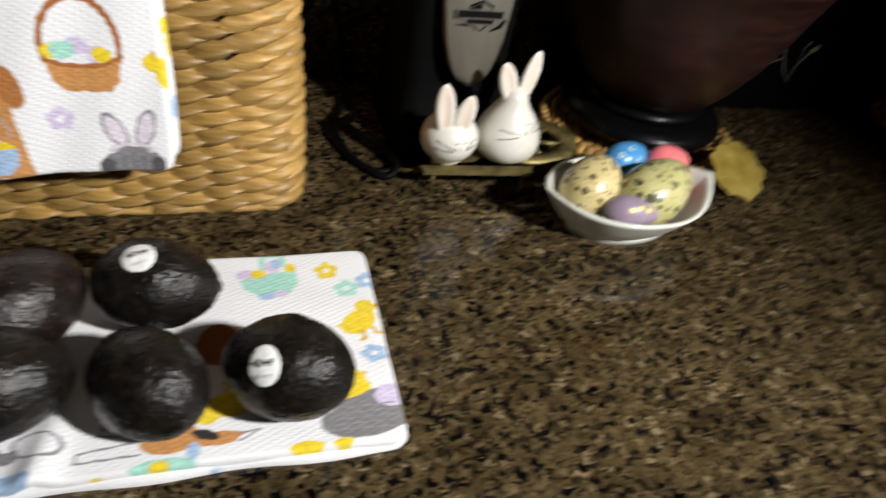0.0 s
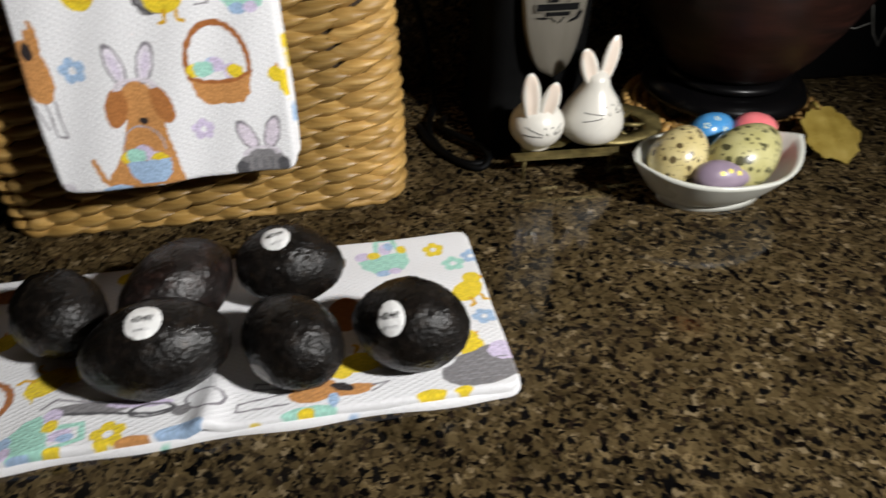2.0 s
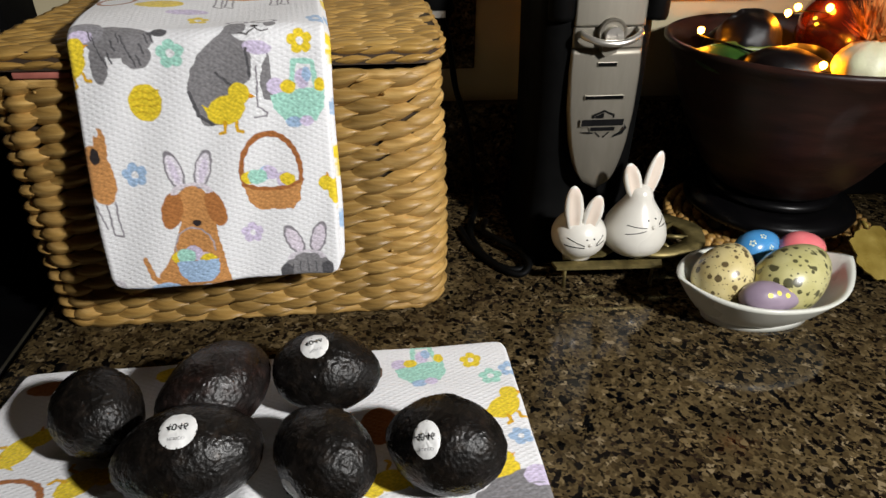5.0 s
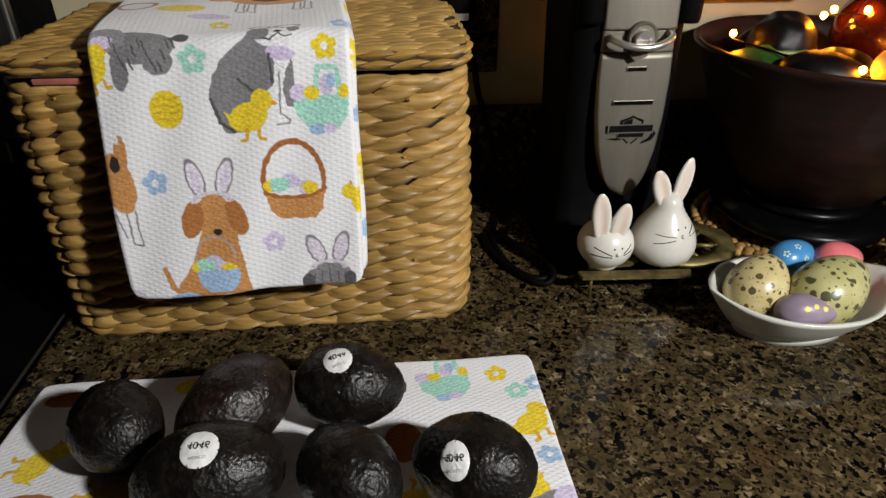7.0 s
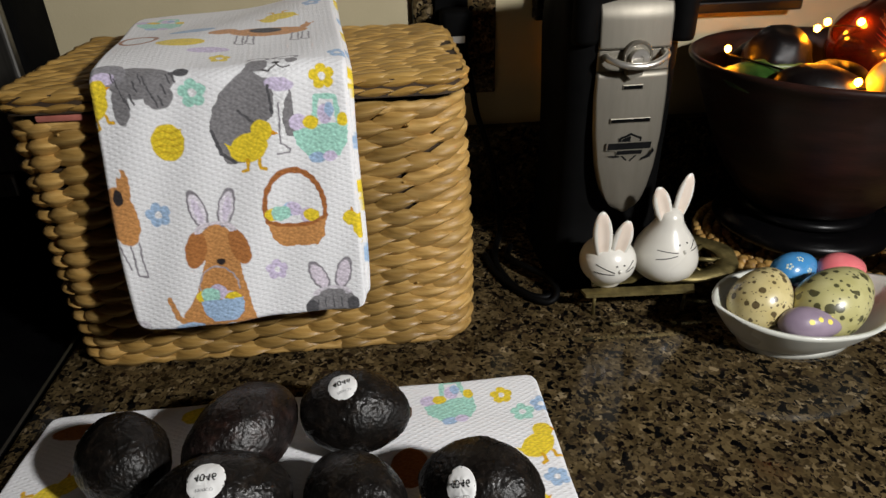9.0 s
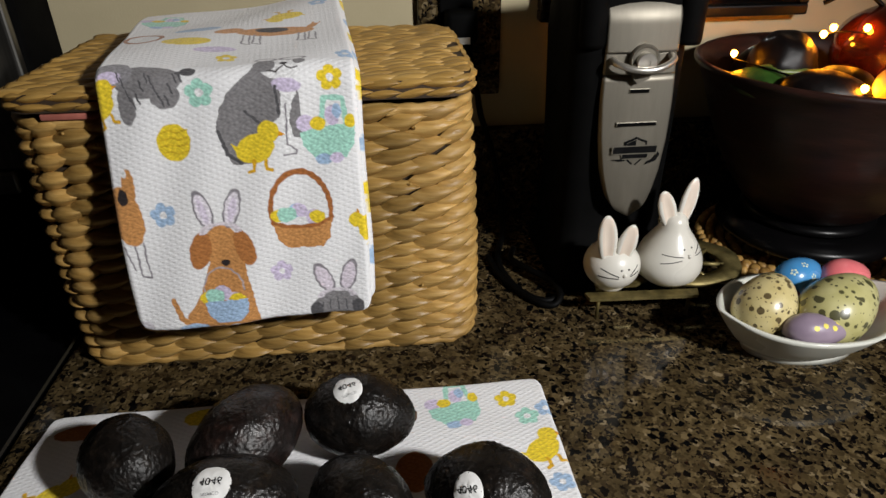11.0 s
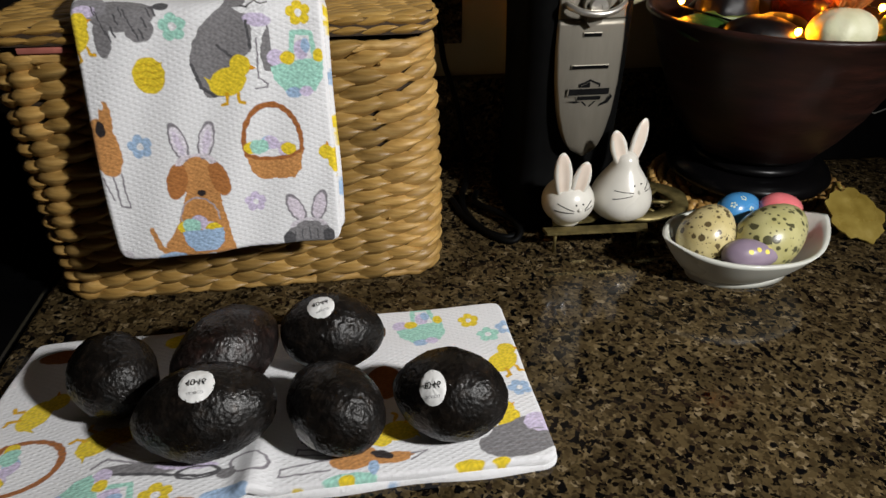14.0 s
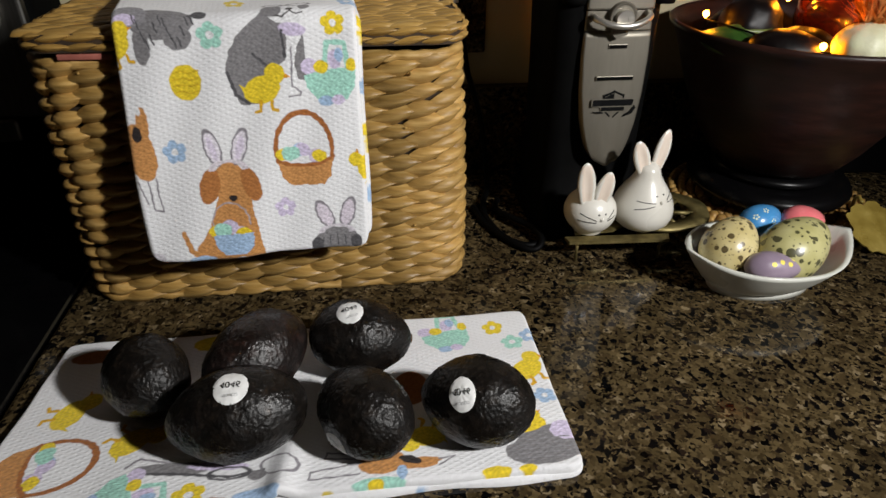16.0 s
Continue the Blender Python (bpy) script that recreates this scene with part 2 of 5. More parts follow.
GRANITE = granite_material("granite")
CLOTH = cloth_material("printed_cotton")
WALL = surface("cream_wall_paint", [(0.35, lin(180, 168, 136)), (0.65, lin(190, 178, 146))], 8, 0.75, bump=0.15, bump_scale=500)
ROOM = surface("room_paint", [(0.35, lin(196, 184, 164)), (0.65, lin(206, 194, 174))], 3, 0.85, spec=0.2)
FLOOR = surface("floor_boards", [(0.3, lin(56, 40, 28)), (0.7, lin(76, 54, 38))], 6, 0.5, stretch=(1, 8, 1))
SEAGRASS = surface("seagrass", [(0.2, lin(104, 78, 36)), (0.5, lin(156, 123, 66)), (0.8, lin(204, 174, 112))], 90, 0.46, bump=0.6, bump_scale=300, stretch=(0.16, 1, 4.0), objrand=0.26)
SEAGRASS_TOP = surface("seagrass_lid", [(0.2, lin(112, 84, 38)), (0.5, lin(158, 123, 62)), (0.8, lin(188, 154, 90))], 60, 0.5, bump=0.4, bump_scale=260, stretch=(0.22, 3.5, 2.0), island=0.2)
SEAGRASS_SIDE = surface("seagrass_side", [(0.2, lin(122, 92, 44)), (0.5, lin(170, 134, 74)), (0.8, lin(204, 170, 108))], 90, 0.46, bump=0.6, bump_scale=300, stretch=(0.4, 0.25, 4.0), island=0.24)
# core behind the weave; its dark brown paints in the shade of the gaps
CORE = surface("basket_core_gap_shade", [(0.3, lin(40, 28, 15)), (0.7, lin(58, 42, 23))], 90, 0.8)
LINING = surface("rosy_lining_cloth", [(0.3, lin(150, 84, 72)), (0.7, lin(170, 100, 86))], 120, 0.9)
AVOCADO = surface("ripe_avocado_skin", [(0.3, lin(10, 9, 8)), (0.55, lin(20, 17, 15)), (0.72, lin(34, 28, 23)), (0.82, lin(70, 58, 45))], 150, 0.33, bump=0.8, bump_scale=420, rough_var=0.15, spec=0.32)
AVOCADO_B = surface("reddish_avocado_skin", [(0.3, lin(11, 9, 8)), (0.55, lin(25, 18, 16)), (0.75, lin(46, 31, 26))], 150, 0.34, bump=0.8, bump_scale=440, rough_var=0.16, spec=0.45)
STEM = surface("avocado_stem_scar", [(0.3, lin(60, 40, 24)), (0.7, lin(96, 68, 40))], 200, 0.8)
PAPER = surface("sticker_paper", [(0.3, lin(222, 222, 220)), (0.7, lin(236, 236, 234))], 200, 0.45, bump=0.1)
INK = surface("black_ink", [(0.3, lin(9, 9, 10)), (0.7, lin(15, 15, 16))], 300, 0.8, spec=0.1)
PALE_INK = surface("grey_ink", [(0.3, lin(150, 150, 152)), (0.7, lin(166, 166, 168))], 300, 0.6)
PORCELAIN = surface("white_glaze", [(0.3, lin(208, 204, 194)), (0.7, lin(218, 215, 206))], 30, 0.26, coat=0.2, rough_var=0.06)
BLUSH = surface("blush_glaze", [(0.3, lin(216, 200, 184)), (0.7, lin(224, 210, 196))], 60, 0.2, coat=0.4)
DISH = surface("white_dish_glaze", [(0.3, lin(196, 196, 186)), (0.7, lin(208, 209, 200))], 30, 0.3, coat=0.15, rough_var=0.06)
BRASS = surface("aged_brass", [(0.3, lin(92, 82, 50)), (0.6, lin(140, 126, 80)), (0.8, lin(160, 146, 98))], 80, 0.42, metal=0.65, bump=0.2)
BLACK_PLASTIC = surface("black_plastic", [(0.3, lin(6, 6, 6)), (0.7, lin(10, 10, 10))], 60, 0.75, bump=0.15, bump_scale=900, spec=0.04)
BLACK_GLOSS = surface("black_lacquer", [(0.3, lin(6, 6, 7)), (0.7, lin(10, 9, 10))], 30, 0.3, spec=0.18, coat=0.0, rough_var=0.06)
STEEL = surface("brushed_steel", [(0.3, lin(122, 117, 106)), (0.7, lin(128, 123, 112))], 40, 0.5, metal=0.75, bump=0.02, bump_scale=500, stretch=(6, 6, 1), rough_var=0.025)
CHROME = surface("chrome", [(0.3, lin(190, 186, 178)), (0.7, lin(206, 202, 194))], 40, 0.34, metal=0.85, rough_var=0.05)
RANGE_STEEL = surface("range_steel", [(0.3, lin(120, 118, 114)), (0.7, lin(140, 138, 134))], 30, 0.36, metal=1.0, stretch=(14, 1, 1), rough_var=0.06)
CROCK = surface("brown_stoneware_glaze", [(0.25, lin(26, 15, 12)), (0.5, lin(38, 21, 17)), (0.75, lin(52, 28, 22))], 26, 0.42, bump=0.25, bump_scale=150, stretch=(1, 1, 5), rough_var=0.12, spec=0.3)
MAT_STRAW = surface("braided_straw", [(0.3, lin(120, 88, 40)), (0.6, lin(170, 132, 70)), (0.8, lin(196, 160, 96))], 120, 0.6, bump=0.5, bump_scale=500, island=0.25)
LEAF = surface("amber_leaf", [(0.3, lin(126, 106, 44)), (0.6, lin(152, 132, 64)), (0.8, lin(176, 156, 90))], 60, 0.3, bump=0.5, bump_scale=160)
BLUE_EGG = surface("blue_egg_paint", [(0.3, lin(60, 132, 190)), (0.7, lin(84, 152, 206))], 40, 0.25, coat=0.4)
PINK_EGG = surface("pink_egg_paint", [(0.3, lin(222, 110, 116)), (0.7, lin(236, 132, 134))], 40, 0.25, coat=0.4)
LILAC_EGG = surface("lilac_egg_paint", [(0.3, lin(132, 117, 134)), (0.7, lin(150, 134, 150))], 50, 0.35, coat=0.2)
RED_EGG = surface("red_egg_paint", [(0.3, lin(120, 44, 34)), (0.7, lin(150, 60, 46))], 50, 0.3)
YELLOW_PAINT = surface("yellow_paint", [(0.3, lin(220, 200, 70)), (0.7, lin(236, 218, 96))], 90, 0.5)
WHITE_PAINT = surface("pale_paint", [(0.3, lin(200, 210, 180)), (0.7, lin(220, 226, 200))], 90, 0.5)
SPECKLE_A = speckled_material("speckled_cream_shell", lin(188, 172, 118), lin(206, 192, 142), lin(62, 46, 24), 165)
SPECKLE_B = speckled_material("speckled_green_shell", lin(174, 168, 112), lin(194, 188, 136), lin(44, 44, 24), 118)
OLIVE_PAINT = surface("olive_paint", [(0.3, lin(150, 140, 96)), (0.7, lin(176, 164, 116))], 120, 0.6)
BIRD_PAINT = surface("gold_paint", [(0.3, lin(170, 140, 80)), (0.7, lin(198, 170, 108))], 120, 0.55)
GREY_PAINT = surface("grey_branch_paint", [(0.3, lin(110, 108, 104)), (0.7, lin(136, 134, 128))], 150, 0.6)
GREEN_LEAF = surface("green_leaf", [(0.3, lin(22, 48, 14)), (0.7, lin(50, 84, 30))], 70, 0.4, bump=0.3)
PALE_LEAF = surface("pale_leaf", [(0.3, lin(70, 84, 30)), (0.7, lin(104, 112, 48))], 70, 0.4, bump=0.3)
PLUM = surface("dark_plum_skin", [(0.3, lin(10, 7, 7)), (0.7, lin(18, 11, 10))], 40, 0.42, bump=0.5, bump_scale=120, spec=0.25)
RED_GLASS = surface("dark_red_glaze", [(0.3, lin(38, 11, 7)), (0.7, lin(66, 18, 9))], 30, 0.2, coat=0.4)
GOURD = surface("white_gourd", [(0.3, lin(196, 196, 160)), (0.7, lin(216, 214, 186))], 50, 0.45, bump=0.3)
ORANGE_FLUFF = surface("orange_fluff", [(0.3, lin(196, 118, 52)), (0.7, lin(230, 156, 84))], 150, 0.9, island=0.25)
BULB = glow_material("warm_bulb", (1.0, 0.30, 0.010), 290.0)
RUBBER = surface("black_cord_rubber", [(0.3, lin(4, 4, 4)), (0.7, lin(7, 7, 7))], 90, 0.5, spec=0.08)
BOX_LACQUER = surface("worn_black_lacquer", [(0.3, lin(7, 7, 8)), (0.7, lin(12, 11, 11))], 30, 0.42, spec=0.15)
GLASS_BLACK = surface("black_glass", [(0.3, lin(6, 6, 7)), (0.7, lin(10, 10, 11))], 20, 0.06, rough_var=0.03)

# ---- the setting ----
WALL_Y = 0.787


def slab(name, x0, x1, y0, y1, z0, z1, material, label="", category="", bevel=0.0):
    bm = bmesh.new()
    box(bm, x0, x1, y0, y1, z0, z1, bevel)
    return tagged(part(name, bm, material, None, smooth=False), label, category, kind="structure")


slab("floor", -3.2, 3.4, -3.2, 0.95, -0.96, -0.91, FLOOR, "brown wooden kitchen floor in the dark", "floor")
slab("ceiling", -3.2, 3.4, -3.2, 0.95, 1.55, 1.6, ROOM, "plain painted ceiling", "ceiling")
slab("wall_north_upper", -3.2, 3.4, WALL_Y, 0.95, 0.34, 1.55, ROOM, "plain dark upper wall above the counter", "wall")
slab("wall_north", -3.2, 3.4, WALL_Y, 0.95, -0.91, 0.34, WALL, "cream painted kitchen wall behind the counter", "wall")
slab("wall_south", -3.2, 3.4, -3.2, -3.1, -0.91, 1.55, ROOM, "plain wall behind", "wall")
slab("wall_east", 3.3, 3.4, -3.1, WALL_Y, -0.91, 1.55, ROOM, "plain wall at the side", "wall")
slab("wall_west", -3.2, -3.1, -3.1, WALL_Y, -0.91, 1.55, ROOM, "plain wall at the side", "wall")
slab("countertop", -0.279, 2.2, 0.13, 0.786, -0.032, 0.0, GRANITE, "polished brown and black speckled granite countertop", "countertop", 0.004)
slab("counter_base", -0.275, 2.2, 0.17, 0.786, -0.91, -0.032, ROOM, "plain base under the countertop", "cabinet base")
slab("backsplash", -0.279, 2.2, 0.766, 0.7865, 0.0005, 0.106, GRANITE, "low granite backsplash against the wall", "backsplash", 0.002)

# ---- cooking range beside the counter ----
rng = thing("cooking_range", (-0.66, 0.45, -0.91), "black cooking range with a stainless backguard beside the counter", "range")
bm = bmesh.new()
box(bm, -1.04, -0.285, 0.15, 0.775, -0.91, -0.02, 0.004)
part("body", bm, BLACK_PLASTIC, rng, "black enamel range body", smooth=False)
bm = bmesh.new()
box(bm, -1.04, -0.284, 0.14, 0.70, -0.0195, -0.004, 0.003)
part("cooktop", bm, GLASS_BLACK, rng, "black glass cooktop", smooth=False)
bm = bmesh.new()
box(bm, -1.04, -0.325, 0.705, 0.783, -0.0195, 0.46, 0.006)
guard = part("backguard", bm, BLACK_PLASTIC, rng, "black backguard", smooth=False)
bm = bmesh.new()
box(bm, -1.03, -0.328, 0.692, 0.7045, 0.112, 0.45, 0.004, 3)
part("panel", bm, RANGE_STEEL, guard, "stainless control panel", smooth=False)
bm = bmesh.new()
box(bm, -1.03, -0.366, 0.688, 0.7045, 0.087, 0.1115, 0.003)
part("trim_strip", bm, RANGE_STEEL, guard, "stainless trim strip", smooth=False)
for kx in (-0.375, -0.445):
    bm = bmesh.new()
    lathe(bm, [(0, 0.0), (0.026, 0.0), (0.026, 0.004), (0.021, 0.006), (0.019, 0.022), (0.016, 0.025), (0, 0.025)], (kx, 0.6915, 0.218), 32, Matrix.Rotation(radians(90), 4, "X"))
    part("knob", bm, CHROME, rng, "chrome control knob")

# ---- outlet, plug and cords ----
plate = thing("outlet_plate", (0.104, WALL_Y, 0.146), "tall granite outlet plate on the cream wall", "outlet plate")
bm = bmesh.new()
box(bm, 0.057, 0.150, 0.777, 0.7865, 0.147, 0.292, 0.002)
part("plate", bm, GRANITE, plate, smooth=False)
bm = bmesh.new()
box(bm, 0.081, 0.118, 0.7725, 0.7765, 0.182, 0.270, 0.0015)
part("socket", bm, BLACK_PLASTIC, plate, "black socket insert", smooth=False)
plug = thing("power_plug", (0.10, 0.765, 0.20), "black power plug with its cord in the wall outlet", "plug")
bm = bmesh.new()
box(bm, 0.085, 0.119, 0.738, 0.772, 0.212, 0.246, 0.006, 3)
part("plug_body", bm, BLACK_PLASTIC, plug)
bm = bmesh.new()
box(bm, 0.094, 0.110, 0.7365, 0.7375, 0.2135, 0.2205, 0.0)
part("prong_label", bm, CHROME, plug, smooth=False)
bm = bmesh.new()
tube(bm, spline([(0.106, 0.748, 0.214), (0.114, 0.744, 0.19), (0.118, 0.742, 0.165), (0.123, 0.741, 0.135), (0.131, 0.738, 0.11), (0.141, 0.730, 0.07), (0.146, 0.715, 0.02), (0.143, 0.69, 0.0045), (0.132, 0.655, 0.0045), (0.128, 0.62, 0.0045), (0.136, 0.58, 0.0045), (0.152, 0.556, 0.0045), (0.168, 0.552, 0.0045), (0.182, 0.566, 0.0045), (0.19, 0.60, 0.006)]), 0.0036, 8)
part("cord", bm, RUBBER, plug)
loop = thing("cord_loop", (0.155, 0.565, 0), "loose loop of black cord lying on the granite", "cord")
for pts in ([(0.118, 0.645, 0.004), (0.126, 0.60, 0.004), (0.146, 0.558, 0.005), (0.165, 0.543, 0.004), (0.176, 0.552, 0.009), (0.172, 0.575, 0.0115), (0.155, 0.60, 0.0115), (0.142, 0.63, 0.008), (0.15, 0.66, 0.004)],):
    bm = bmesh.new()
    tube(bm, spline(pts), 0.0034, 8)
    part("cord", bm, RUBBER, loop)

# ---- picture frame on the wall ----
frame_thing = thing("picture_frame", (0.35, WALL_Y, 0.227), "glossy black picture frame hung low on the cream wall", "picture frame")
for x0, x1, z0, z1 in ((0.192, 0.502, 0.2275, 0.2395), (0.192, 0.502, 0.46, 0.472), (0.192, 0.204, 0.2395, 0.46), (0.490, 0.502, 0.2395, 0.46)):
    bm = bmesh.new()
    box(bm, x0, x1, 0.766, 0.7865, z0, z1, 0.002)
    part("frame_bar", bm, BLACK_GLOSS, frame_thing, smooth=False)
bm = bmesh.new()
box(bm, 0.2045, 0.4895, 0.775, 0.784, 0.24, 0.4595)
part("pane", bm, GLASS_BLACK, frame_thing, "dark glass pane", smooth=False)

# ---- woven basket ----
BX0, BX1, BY0, BY1, BR = -0.2560, 0.0830, 0.5030, 0.690, 0.030


def basket_path(s, z):
    """Place and outward way on the basket's wall: s runs along the front from its left corner, round the right corner and back."""
    lean = 0.006 * (z / 0.222)
    x1 = BX1 - lean
    x0 = BX0 + 0.003 * (z / 0.222)
    front = (x1 - BR) - (x0 + BR)
    arc = BR * math.pi / 2
    side = BY1 - BY0 - 2 * BR
    swell = 0.0025 * math.sin(math.pi * min(max(z / 0.222, 0), 1))
    if s < -arc:
        n = Vector((-1, 0, 0))
        p = Vector((x0, BY0 + BR + (-s - arc), z))
    elif s < 0:
        a = -s / BR
        n = Vector((-math.sin(a), -math.cos(a), 0))
        p = Vector((x0 + BR, BY0 + BR, z)) + n * BR
    elif s < front:
        n = Vector((0, -1, 0))
        p = Vector((x0 + BR + s, BY0, z))
    elif s < front + arc:
        a = (s - front) / BR
        n = Vector((math.sin(a), -math.cos(a), 0))
        p = Vector((x1 - BR, BY0 + BR, z)) + n * BR
    else:
        n = Vector((1, 0, 0))
        p = Vector((x1, BY0 + BR + (s - front - arc), z))
    return p + n * swell, n


NA, NB = 9, 7


def strand_shape(a, b, length, height, puff):
    """A plump leaf-shaped blade of grass, pointed at both ends. a, b run from -1 to 1."""
    half = 0.5 * max(0.0, 1 - abs(a) ** 1.7) ** 0.85
    along = a * length / 2
    up = (b * half + 0.20 * a) * height
    rise = float(np.interp(a, [-1, -0.6, -0.2, 0.2, 0.6, 1], [0.05, 0.46, 0.80, 1.0, 0.98, 0.66]))
    fold = (1 - abs(b - 0.25) / (0.75 if b > 0.25 else 1.25)) ** 0.62
    out = puff * rise * fold - 0.0008
    return along, up, out


def strand_mesh(name, length, height, puff):
    verts, faces = [], []
    for i in range(NA):
        for j in range(NB):
            along, up, out = strand_shape(-1 + 2 * i / (NA - 1), -1 + 2 * j / (NB - 1), length, height, puff)
            verts.append((along, -out, up))
    for i in range(NA - 1):
        for j in range(NB - 1):
            a = i * NB + j
            faces.append((a, a + NB, a + NB + 1, a + 1))
    me = mesh_of(name, verts, faces)
    smooth_by(me)
    return me


basket = thing("lidded_basket", (-0.087, 0.59, 0), "lidded rectangular basket of woven honey-brown seagrass on the granite", "basket")
BO = ORIGIN[basket.name]
bm = bmesh.new()
ring = []
for z in (0.002, 0.06, 0.12, 0.18, 0.2215):
    row = []
    for k in range(60):
        lean = 0.006 * z / 0.222
        x0, x1, y0, y1, r = BX0 + 0.003 * z / 0.222 + 0.004, BX1 - lean - 0.004, BY0 + 0.004, BY1 - 0.004, BR - 0.004
        q, f = divmod(k, 15)
        a = radians(90) * f / 14
        cx, cy, st = ((x1 - r, y0 + r, -90), (x1 - r, y1 - r, 0), (x0 + r, y1 - r, 90), (x0 + r, y0 + r, 180))[q]
        row.append(bm.verts.new((cx + r * math.cos(a + radians(st)), cy + r * math.sin(a + radians(st)), z)))
    ring.append(row)
for a, b in zip(ring, ring[1:]):
    for k in range(60):
        bm.faces.new((a[k], a[(k + 1) % 60], b[(k + 1) % 60], b[k]))
bm.faces.new(ring[0][::-1])
bm.faces.new(ring[-1])
# wall darkened by colour so the gaps between strands look shaded
part("inner_wall", bm, CORE, basket, "inner wall of the basket, coloured dark as shade between the strands", smooth=False)
rngd = random.Random(7)
ROWS_N, PITCH = 16, 0.0134
base_strands = [strand_mesh("strand", 0.0400 + 0.0018 * k, 0.0158 + 0.0007 * (k % 3), 0.0108 + 0.0014 * (k % 2)) for k in range(5)]
for me in base_strands:
    me.materials.append(SEAGRASS)
STEP = 0.0232
side_v, side_f = [], []
front_len = (BX1 - 0.006 - BR) - (BX0 + BR)
total = front_len + BR * math.pi / 2 + (BY1 - BY0 - BR)
for r_i in range(ROWS_N):
    z0 = 0.0062 + r_i * PITCH
    drift = 0.0022 * math.sin(r_i * 0.9)
    step_i = -1
    while True:
        step_i += 1
        s = -0.125 + drift + STEP * step_i + rngd.uniform(-0.0022, 0.0022)
        if s > total:
            break
        z = z0 + (0.5 * PITCH if step_i % 2 else 0.0)
        jig = rngd.uniform(-0.0014, 0.0014)
        p, n = basket_path(s, z + jig)
        tilt = rngd.uniform(-4, 6)
        size = rngd.uniform(0.92, 1.1)
        if 0.0 <= s <= front_len - 0.012:
            ob = new("strand", base_strands[rngd.randrange(5)])
            ob.parent = basket
            ob.matrix_basis = Matrix.Translation(p - BO) @ Matrix.Rotation(radians(-tilt), 4, "Y") @ Matrix.Diagonal((size, rngd.uniform(0.85, 1.15), rngd.uniform(0.94, 1.1), 1))
        else:
            o0 = len(side_v)
            for i in range(NA):
                for j in range(NB):
                    al, up, out = strand_shape(-1 + 2 * i / (NA - 1), -1 + 2 * j / (NB - 1), 0.0410 * size, 0.0160, 0.0086)
                    pp, nn = basket_path(s + al, z + jig + up + al * math.tan(radians(tilt)))
                    side_v.append(pp + nn * out)
            for i in range(NA - 1):
                for j in range(NB - 1):
                    a = o0 + i * NB + j
                    side_f.append((a, a + NB, a + NB + 1, a + 1))
weave = finish("side_weave", mesh_of("side_weave", side_v, side_f), SEAGRASS_SIDE, basket)
tagged(weave, kind="stuff")
# rolled rims at the foot and under the lid
for z, r, nm in ((0.0045, 0.0045, "foot_rim"), (0.2175, 0.0052, "top_rim")):
    pts = []
    for k in range(120):
        s = -0.045 + (total + 0.045) * k / 119
        p, n = basket_path(s, z)
        pts.append(p + n * (0.001 + 0.0008 * math.sin(k * 1.1)))
    bm = bmesh.new()
    tube(bm, pts, r, 8, lambda f: 0.88 + 0.12 * math.sin(f * 210))
    part(nm, bm, SEAGRASS_SIDE, basket)
# stubs of cut grass that stick out
for k in range(16):
    s, z = rngd.uniform(0.0, front_len), rngd.choice((0.205, 0.16, 0.12, 0.07, 0.03)) + rngd.uniform(-0.006, 0.006)
    p, n = basket_path(s, z)
    bm = bmesh.new()
    tube(bm, [p + n * 0.003, p + n * 0.0065 + Vector((0.001, 0, 0.003))], 0.0011, 5)
    part("grass_stub", bm, SEAGRASS_TOP, basket)
bm = bmesh.new()
box(bm, -0.225, -0.185, 0.4955, 0.5065, 0.2215, 0.2262, 0.001)
part("lining_edge", bm, LINING, basket, "rosy cloth lining peeking from under the lid")

# lid
LX0, LX1, LY0, LY1, LR = -0.2530, 0.0815, 0.494, 0.697, 0.024


def lid_edge(k, n, grow=0.0):
    q, f = divmod(k, n // 4)
    a = radians(90) * f / (n // 4 - 1)
    r = LR + grow
    cx, cy, st = ((LX1 - LR, LY0 + LR, -90), (LX1 - LR, LY1 - LR, 0), (LX0 + LR, LY1 - LR, 90), (LX0 + LR, LY0 + LR, 180))[q]
    return cx + r * math.cos(a + radians(st)), cy + r * math.sin(a + radians(st))


bm = bmesh.new()
rows = [(z, g) for z, g in ((0.2275, -0.003), (0.2275, 0.0), (0.2405, 0.0), (0.2405, -0.003))]
rr = [[bm.verts.new((*lid_edge(k, 60, g), z)) for k in range(60)] for z, g in rows]
for a, b in zip(rr, rr[1:]):
    for k in range(60):
        bm.faces.new((a[k], a[(k + 1) % 60], b[(k + 1) % 60], b[k]))
bm.faces.new(rr[0][::-1])
bm.faces.new(rr[-1])
# lid core in the same dark colour, standing in for shade under its weave
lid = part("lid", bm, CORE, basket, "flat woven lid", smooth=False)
edge_pts = [Vector((*lid_edge(k % 480, 480), 0)) for k in range(481)]
edge_pts = [p for k, p in enumerate(edge_pts) if k == 0 or (p - edge_pts[k - 1]).length > 1e-6]
edge_len = [0.0]
for a, b in zip(edge_pts, edge_pts[1:]):
    edge_len.append(edge_len[-1] + (b - a).length)


